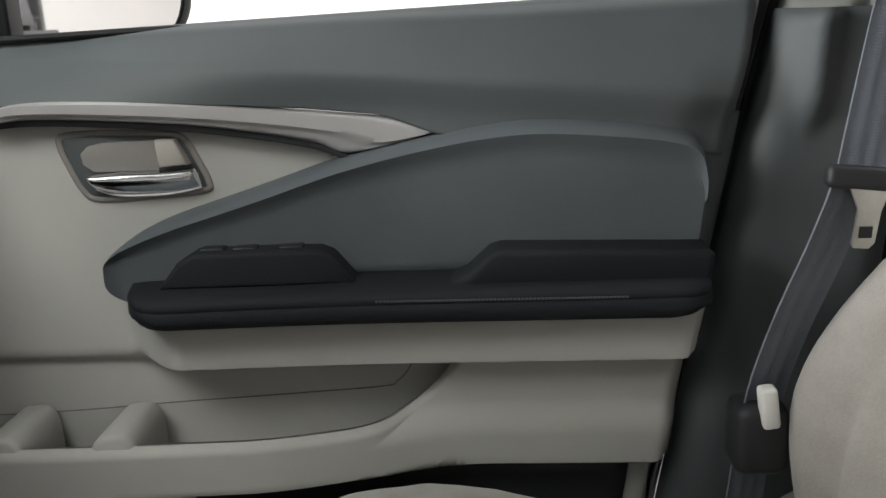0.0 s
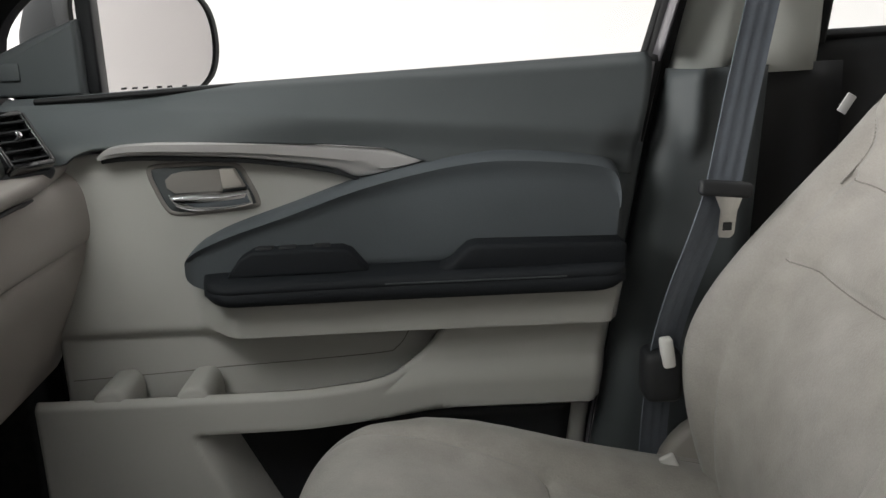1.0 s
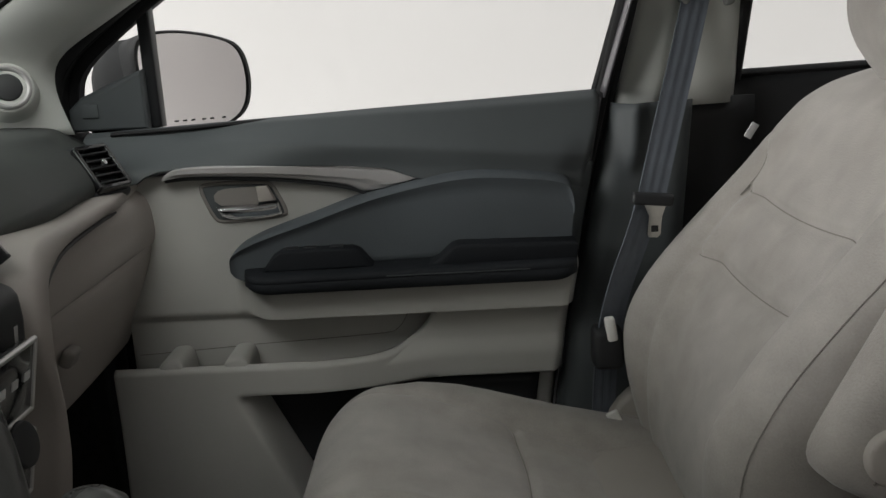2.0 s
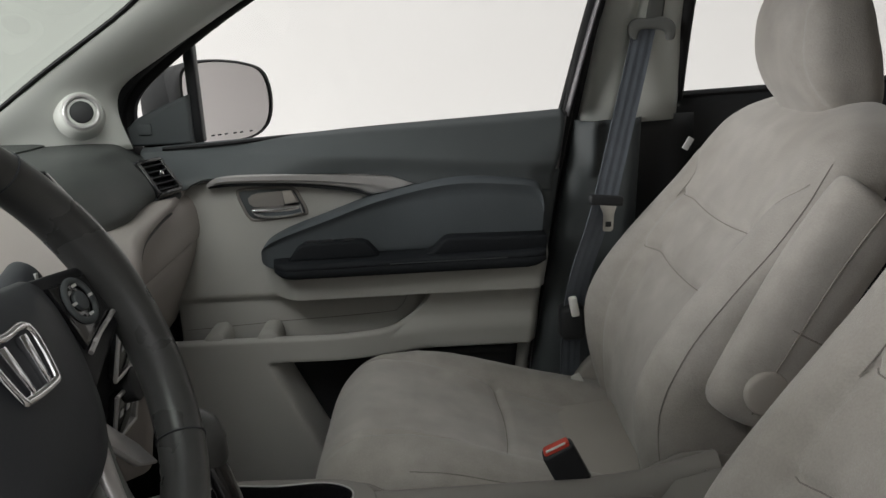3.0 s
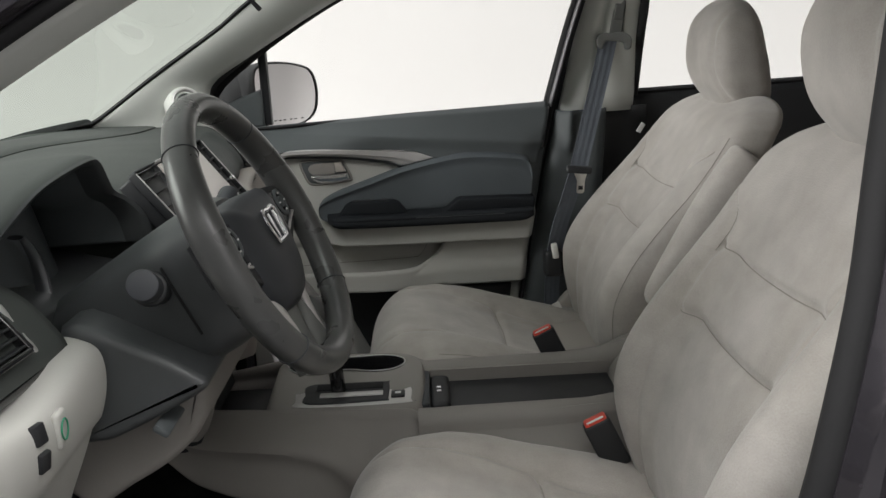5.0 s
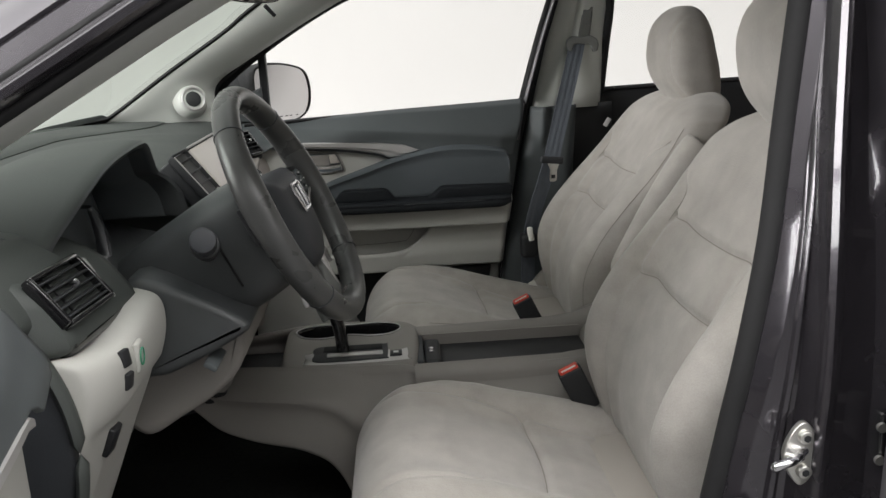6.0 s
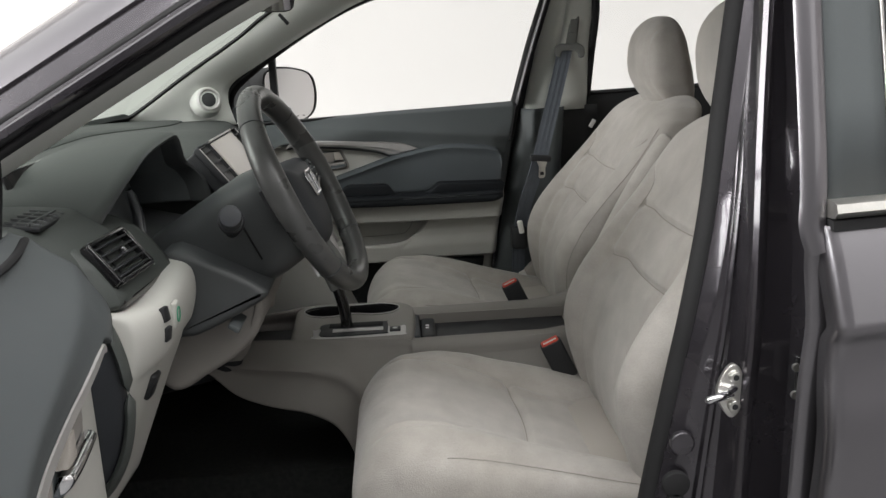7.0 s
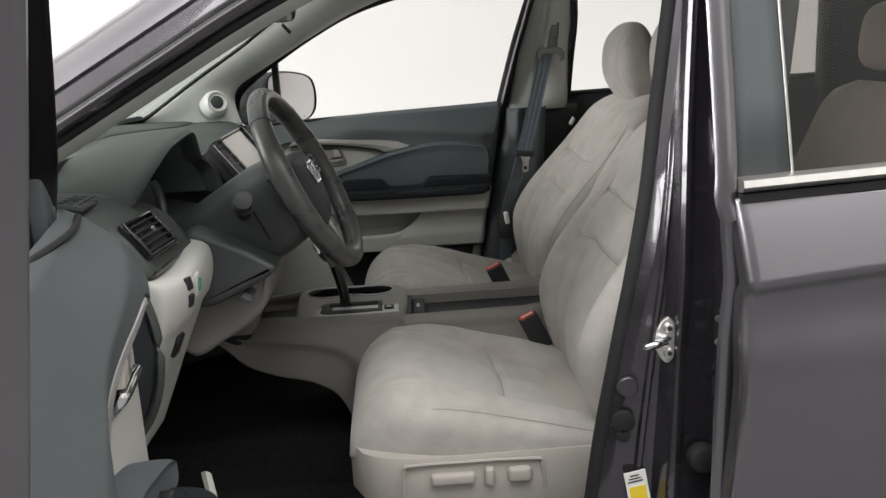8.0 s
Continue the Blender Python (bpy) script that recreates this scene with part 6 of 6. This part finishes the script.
# ---- passenger's rear door, rear bench ----
def rear_far_door():
    d = thing("rear_door", "closed black-lined rear door beyond the centre pillar", "car door", (0.9, 0.88, 0.8), group="rear doors")
    def f(u, v):
        x, z = 0.60 + 0.90 * u, 0.42 + 0.775 * v
        z += 0.018 * u * v
        return Vector((x, 0.845 + 0.03 * v ** 3 - 0.02 * gauss(v - 0.6, 0.1), z))
    part("trim_panel", sheet(20, 30, f), BLACK, d, "black trim panel", solid=0.008)
    part("window_seal", tube([(0.60 + 0.095 * i, 0.878, 1.197 + 0.0018 * i) for i in range(11)], 0.010, 0.008, 8), RUBBER, d)
    part("window_frame", tube(curve([(0.60, 0.862, 1.19), (0.618, 0.825, 1.40), (0.65, 0.775, 1.58), (0.95, 0.765, 1.60), (1.5, 0.765, 1.57)], 30), 0.012, 0.012, 8), RUBBER, d)
    bm = bmesh.new()
    bm.faces.new([bm.verts.new(p) for p in ((0.60, 0.872, 1.19), (1.46, 0.872, 1.21), (1.46, 0.77, 1.57), (0.65, 0.78, 1.58))])
    part("pane", bm, CLEAR, d).visible_shadow = False
    return d


rear_far_door()


def rear_bench():
    b = thing("rear_bench", "tan cloth second row bench with two headrests", "car seat", (1.2, 0, 0.4))
    rg = []
    for i in range(25):
        t = i / 24
        z = 0.55 + 0.66 * t
        cap = math.sqrt(max(1 - (max(t - 0.86, 0) / 0.14) ** 2, 0))
        rg.append([Vector((1.10 + 0.30 * t + (0.10 if s < 0 else 0.0) * cap + 0.03 * (1 - cap), y * (0.85 + 0.15 * cap), z)) for s in (1, -1) for y in [(-0.66 + 1.32 * k / 24) * s for k in range(25)]])
    part("backrest", skin(rg), TAN, b, "tan cloth backrest", angle=60)
    part("cushion", box(0.5, 1.32, 0.18, (1.02, 0, 0.66), 0.05, 4), TAN, b, "tan cloth cushion")
    for y in (-0.36, 0.36):
        rg = []
        for i in range(21):
            t = i / 20
            e = (1 - abs(2 * t - 1) ** 3.5) ** 0.5
            rg.append([Vector((1.405 + 0.05 * math.copysign(abs(math.sin(a)) ** 0.7, math.sin(a)) * e + 0.02 * t, y + 0.13 * (0.45 + 0.55 * e) * math.copysign(abs(math.cos(a)) ** 0.6, math.cos(a)), 1.245 + 0.19 * t)) for a in (2 * math.pi * k / 32 for k in range(32))])
        part("headrest", skin(rg), TAN, b, "tan cloth headrest", angle=60)


rear_bench()


# ---- driver's side: jamb, windscreen pillar, rear door ----
def jamb():
    # sections of the centre pillar, from the cabin seal out to the rear door's edge
    zs = (0.34, 0.55, 0.70, 0.78, 0.874, 0.96, 1.04, 1.16, 1.28, 1.43, 1.60)
    seal = (0.262, 0.283, 0.303, 0.315, 0.333, 0.350, 0.366, 0.391, 0.413, 0.442, 0.475)
    rows = []
    for z, xs in zip(zs, seal):
        lean = max(z - 1.10, 0) * 0.22
        tuck = 0.02 * sm(1.0 - z, 0.1, 0.6)
        x1 = lerp(z, (0.34, 0.7, 0.95, 1.2, 1.6), (0.405, 0.408, 0.416, 0.428, 0.47))
        x2 = lerp(z, (0.34, 1.6), (0.478, 0.492))
        a, w = xs + 0.022, x1 - xs - 0.022
        sec = [(xs + 0.03, -0.775), (xs + 0.004, -0.79), (xs + 0.010, -0.812), (a, -0.820)]
        sec += [(a + w * f, y) for f, y in ((0.10, -0.823), (0.30, -0.824), (0.42, -0.826), (0.47, -0.832), (0.52, -0.833), (0.57, -0.829), (0.64, -0.828), (0.78, -0.831), (0.86, -0.840), (0.93, -0.858), (0.98, -0.869))]
        sec += [(x1 + 0.003, -0.873), (x1 + 0.008, -0.870), (x1 + 0.013, -0.862), (x1 + 0.020, -0.855), (x1 + 0.040, -0.853), (x2 - 0.010, -0.856), (x2 - 0.002, -0.870), (x2 + 0.003, -0.90), (x2 + 0.004, -0.915)]
        rows.append([Vector((x, y + lean, z)) for x, y in sec])
    dense = []
    for k in range(len(rows[0])):
        dense.append(curve([r[k] for r in rows], 50))
    bm = skin([list(c) for c in dense], closed=False)
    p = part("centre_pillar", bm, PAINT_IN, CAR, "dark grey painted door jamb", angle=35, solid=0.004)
    line = curve([Vector((x + 0.006, -0.796 + max(z - 1.10, 0) * 0.22, z)) for z, x in zip(zs, seal)], 50)
    part("door_seal", tube(line, 0.014, 0.016, 10, up=(0, 1, 0)), RUBBER, CAR, "black rubber door seal")
    # pale inner lining behind the seal
    line_in = [[Vector((x + dx, y + max(z - 1.10, 0) * 0.22, z)) for dx, y in ((0.03, -0.775), (0.06, -0.765), (0.18, -0.775), (0.2, -0.80))] for z, x in zip(zs, seal)]
    part("pillar_lining", skin(line_in, closed=False), SLATE, CAR, "dark grey pillar lining", solid=0.004)
    # round plugs on the jamb
    for x, z, r in ((0.352, 0.872, 0.016), (0.345, 0.815, 0.018), (0.345, 0.793, 0.011)):
        part("plug", rod((x, -0.828, z), (x, -0.838, z), r, n=24, bevel=0.002), PAINT_IN if z > 0.85 else RUBBER, CAR, "round jamb plug")
    part("bump_stop", rod((0.455, -0.862, 0.765), (0.455, -0.885, 0.765), 0.024, 0.020, 24, 0.004), RUBBER, CAR, "black rubber bump stop")

    st = thing("door_striker", "bright zinc door striker bolted to the jamb", "door striker", (0.40, -0.86, 0.95))
    out = curve([(0.383, 0.953), (0.392, 0.978), (0.404, 0.988), (0.415, 0.975), (0.416, 0.953), (0.414, 0.930), (0.403, 0.918), (0.392, 0.928)], 32, True)
    part("plate", prism([(p.x, p.y) for p in out], "y", -0.866, -0.858, 0.0015), STEEL, st, "zinc plated plate")
    for z in (0.973, 0.935):
        part("bolt", rod((0.404, -0.864, z), (0.404, -0.872, z), 0.0085, 0.007, 20, 0.001), STEEL, st)
        part("bolt_socket", rod((0.404, -0.8715, z), (0.404, -0.8728, z), 0.004, n=6), BLACK, st)
    loop = curve([(0.404, -0.866, 0.957), (0.385, -0.884, 0.957), (0.370, -0.888, 0.955), (0.366, -0.886, 0.952), (0.372, -0.880, 0.949), (0.402, -0.864, 0.949)], 24)
    part("loop", tube(loop, 0.0048, 0.0048, 10), CHROME, st, "bright loop")

    lb = thing("tyre_label", "white and yellow printed sticker on the jamb", "label", (0.37, -0.86, 0.73))
    m = Matrix.Translation((0.366, -0.8405, 0.700)) @ Matrix.Rotation(radians(-10), 4, "Y")
    part("sheet", box(0.034, 0.0012, 0.070), WHITE, lb).data.transform(m)
    part("print", box(0.026, 0.0006, 0.034, (0, -0.0009, -0.008)), YELLOW, lb, "yellow print").data.transform(m)
    for k in range(3):
        part("print", box(0.024 - 0.005 * k, 0.0006, 0.002, (-0.001, -0.0009, 0.018 + 0.005 * k)), BLACK, lb).data.transform(m)
    latch = thing("door_latch_cover", "small bright latch fitting in the jamb gap", "latch", (0.47, -0.88, 0.97))
    part("fitting", box(0.012, 0.02, 0.055, (0.474, -0.880, 0.975), 0.004, 2), GLOSS, latch)
    for z in (0.955, 0.990):
        part("screw", rod((0.468, -0.890, z), (0.468, -0.894, z), 0.005, n=14), STEEL, latch)


jamb()


def front_pillar():
    """Painted windscreen pillar on the driver's side, with its lining and seals."""
    base = curve([(-0.66, -0.775, 1.160), (-0.60, -0.77, 1.194), (-0.50, -0.768, 1.250), (-0.40, -0.765, 1.306), (-0.30, -0.763, 1.362), (-0.20, -0.76, 1.418), (-0.10, -0.756, 1.468),
                  (0.0, -0.75, 1.508), (0.15, -0.742, 1.552), (0.30, -0.737, 1.58), (0.55, -0.73, 1.60)], 60)

    def along(sec):
        return [[p + Vector((0, a, b)) for a, b in sec] for p in base]
    part("pillar_lining", skin(along([(0.12, 0.050), (0.10, 0.018), (0.082, -0.004), (0.062, -0.0115), (0.04, -0.010), (0.015, -0.003), (0.0, 0.004)]), closed=False), LINING, CAR, "pale grey lining", solid=0.004, angle=60)
    part("windscreen_pillar", skin(along([(0.02, 0.012), (-0.008, 0.014), (-0.016, 0.020), (-0.016, 0.027), (-0.008, 0.033), (0.002, 0.037), (0.006, 0.044), (0.008, 0.056),
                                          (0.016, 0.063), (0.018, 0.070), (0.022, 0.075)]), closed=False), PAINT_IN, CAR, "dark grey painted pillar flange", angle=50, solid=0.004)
    part("windscreen_pillar", skin(along([(0.022, 0.076), (0.020, 0.080), (0.024, 0.088), (0.034, 0.101), (0.048, 0.114), (0.066, 0.126), (0.085, 0.134), (0.10, 0.135)]), closed=False), PAINT, CAR, "grey metallic windscreen pillar", angle=50, solid=0.004)
    for a, b, r in ((0.001, 0.007, 0.007), (0.004, 0.039, 0.006)):
        part("door_seal", tube([p + Vector((0, a, b)) for p in base], r, r, 8), RUBBER, CAR, "black rubber door seal")
    # cowl side and front jamb
    # dark filler added to close the gap between dashboard and passenger's door
    part("front_jamb", prism([(-0.62, 0.36), (-0.62, 1.172), (-0.50, 1.172), (-0.462, 1.15), (-0.462, 0.60), (-0.52, 0.36)], "y", 0.765, 0.88, 0.01), RUBBER, CAR, "dark filler at the front jamb")
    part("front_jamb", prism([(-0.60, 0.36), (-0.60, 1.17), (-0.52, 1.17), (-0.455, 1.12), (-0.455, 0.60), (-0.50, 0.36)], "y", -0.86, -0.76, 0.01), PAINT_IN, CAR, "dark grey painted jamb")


front_pillar()


def rear_door():
    d = thing("rear_door", "closed dark grey rear door with a bright belt moulding and privacy glass", "car door", (0.9, -0.93, 0.8), group="rear doors")

    def side(x, z):
        if z > 1.06:
            y = 0.928 + 0.044 * (min(max(1.18 - z, 0.0), 0.12) / 0.12) ** 0.8
        else:
            y = 0.972 - 0.012 * sm(1.06 - z, 0.0, 0.022) + 0.018 * sm(1.03 - z, 0.0, 0.11) - 0.055 * sm(0.93 - z, 0.0, 0.45)
        return -y

    def xe(z):
        return lerp(z, (0.34, 0.74, 0.97, 1.054, 1.156, 1.18), (0.462, 0.466, 0.472, 0.478, 0.470, 0.466))

    def f(u, v):
        z = 0.36 + 0.81 * v
        x = xe(z) + (1.6 - xe(z)) * u ** 1.5
        roll = math.sqrt(max(1 - (1 - min(u ** 1.5 * 1.1 / 0.010, 1)) ** 2, 0))
        return Vector((x, side(x, z - 0.07 * (x - 0.47)) + 0.03 * (1 - roll), z + 0.016 * (x - 0.47) * v))
    part("outer_skin", sheet(50, 200, f), PAINT, d, "dark grey metallic paint", solid=0.004, angle=60)
    part("edge_fold", tube(curve([(xe(z) + 0.003, -0.918 if z < 1.15 else -0.925, z) for z in (0.36, 0.6, 0.8, 0.97, 1.054, 1.12, 1.16)], 30), 0.008, 0.018, 8, up=(1, 0, 0)), PAINT, d)
    mould = [[Vector((x, y, z + 0.05 * (x - 0.47) * 0.8)) for y, z in ((-0.925, 1.178), (-0.945, 1.180), (-0.951, 1.187), (-0.948, 1.196), (-0.935, 1.199), (-0.925, 1.198))] for x in (0.476, 0.482, 0.6, 0.9, 1.6)]
    part("belt_moulding", skin(mould), STEEL, d, "bright belt moulding")
    lip = [[Vector((x, y, z + 0.04 * (x - 0.47))) for y, z in ((-0.925, 1.165), (-0.944, 1.166), (-0.944, 1.177), (-0.925, 1.178))] for x in (0.476, 0.6, 0.9, 1.6)]
    part("window_seal", skin(lip), RUBBER, d)
    ap = [[Vector((x + 0.03 * (z - 1.19) * -1, -0.925 + 0.20 * (z - 1.19), z)) for x in (0.474, 0.50, 0.53, 0.548)] for z in (1.19, 1.3, 1.45, 1.6)]
    part("pillar_cover", skin(ap, closed=False), SLATE, d, "satin black pillar cover", solid=0.004)
    part("frame_edge", tube(curve([(0.470, -0.93, 1.14), (0.462, -0.925, 1.17), (0.464, -0.918, 1.22), (0.462, -0.89, 1.38), (0.458, -0.85, 1.6)], 24), 0.008, 0.016, 8, up=(1, 0, 0)), PAINT, d)
    part("glass_channel", tube([(0.551, -0.928, 1.19), (0.543, -0.882, 1.42), (0.538, -0.845, 1.6)], 0.002, 0.002, 8), STEEL, d, "bright glass channel")
    bm = bmesh.new()
    bm.faces.new([bm.verts.new(p) for p in ((0.548, -0.922, 1.18), (1.6, -0.922, 1.22), (1.6, -0.83, 1.6), (0.535, -0.838, 1.6))])
    part("pane", bm, PRIVACY, d).visible_shadow = False
    def inn(u, v):
        return Vector((0.50 + 1.05 * u, -0.84 - 0.03 * v, 0.42 + 0.76 * v))
    part("trim_panel", sheet(10, 10, inn), BLACK, d, "black trim panel", solid=0.006)


rear_door()


def rear_view_mirror():
    m = thing("rear_view_mirror", "black rear view mirror hanging from the windscreen", "mirror", (-0.22, 0, 1.5))
    out = curve([(-0.115, 0.0), (-0.11, 0.030), (-0.05, 0.036), (0.05, 0.036), (0.11, 0.030), (0.115, 0.0), (0.10, -0.030), (0.0, -0.036), (-0.10, -0.030)], 44, True)
    t = Matrix.Translation((-0.225, 0.0, 1.487)) @ Matrix.Rotation(radians(-18), 4, "Z") @ Matrix.Rotation(radians(8), 4, "Y")
    h = part("housing", skin([[Vector((x, p.x * s, p.y * s)) for p in out] for s, x in ((0.5, -0.035), (0.85, -0.025), (1.0, -0.008), (1.0, 0.0))]), BLACK, m, "black housing")
    h.data.transform(t)
    bm = bmesh.new()
    bm.faces.new([bm.verts.new((0.0015, p.x * 0.95, p.y * 0.92)) for p in out])
    part("glass", bm, MIRROR, m, "mirror glass").data.transform(t)
    part("arm", tube(curve([(-0.245, 0.02, 1.49), (-0.27, 0.01, 1.53), (-0.30, 0.0, 1.56)], 8), 0.012, 0.010, 8), BLACK, m)
    part("lever", rod((-0.215, 0.02, 1.447), (-0.20, 0.03, 1.428), 0.004, n=8), BLACK, m)


rear_view_mirror()
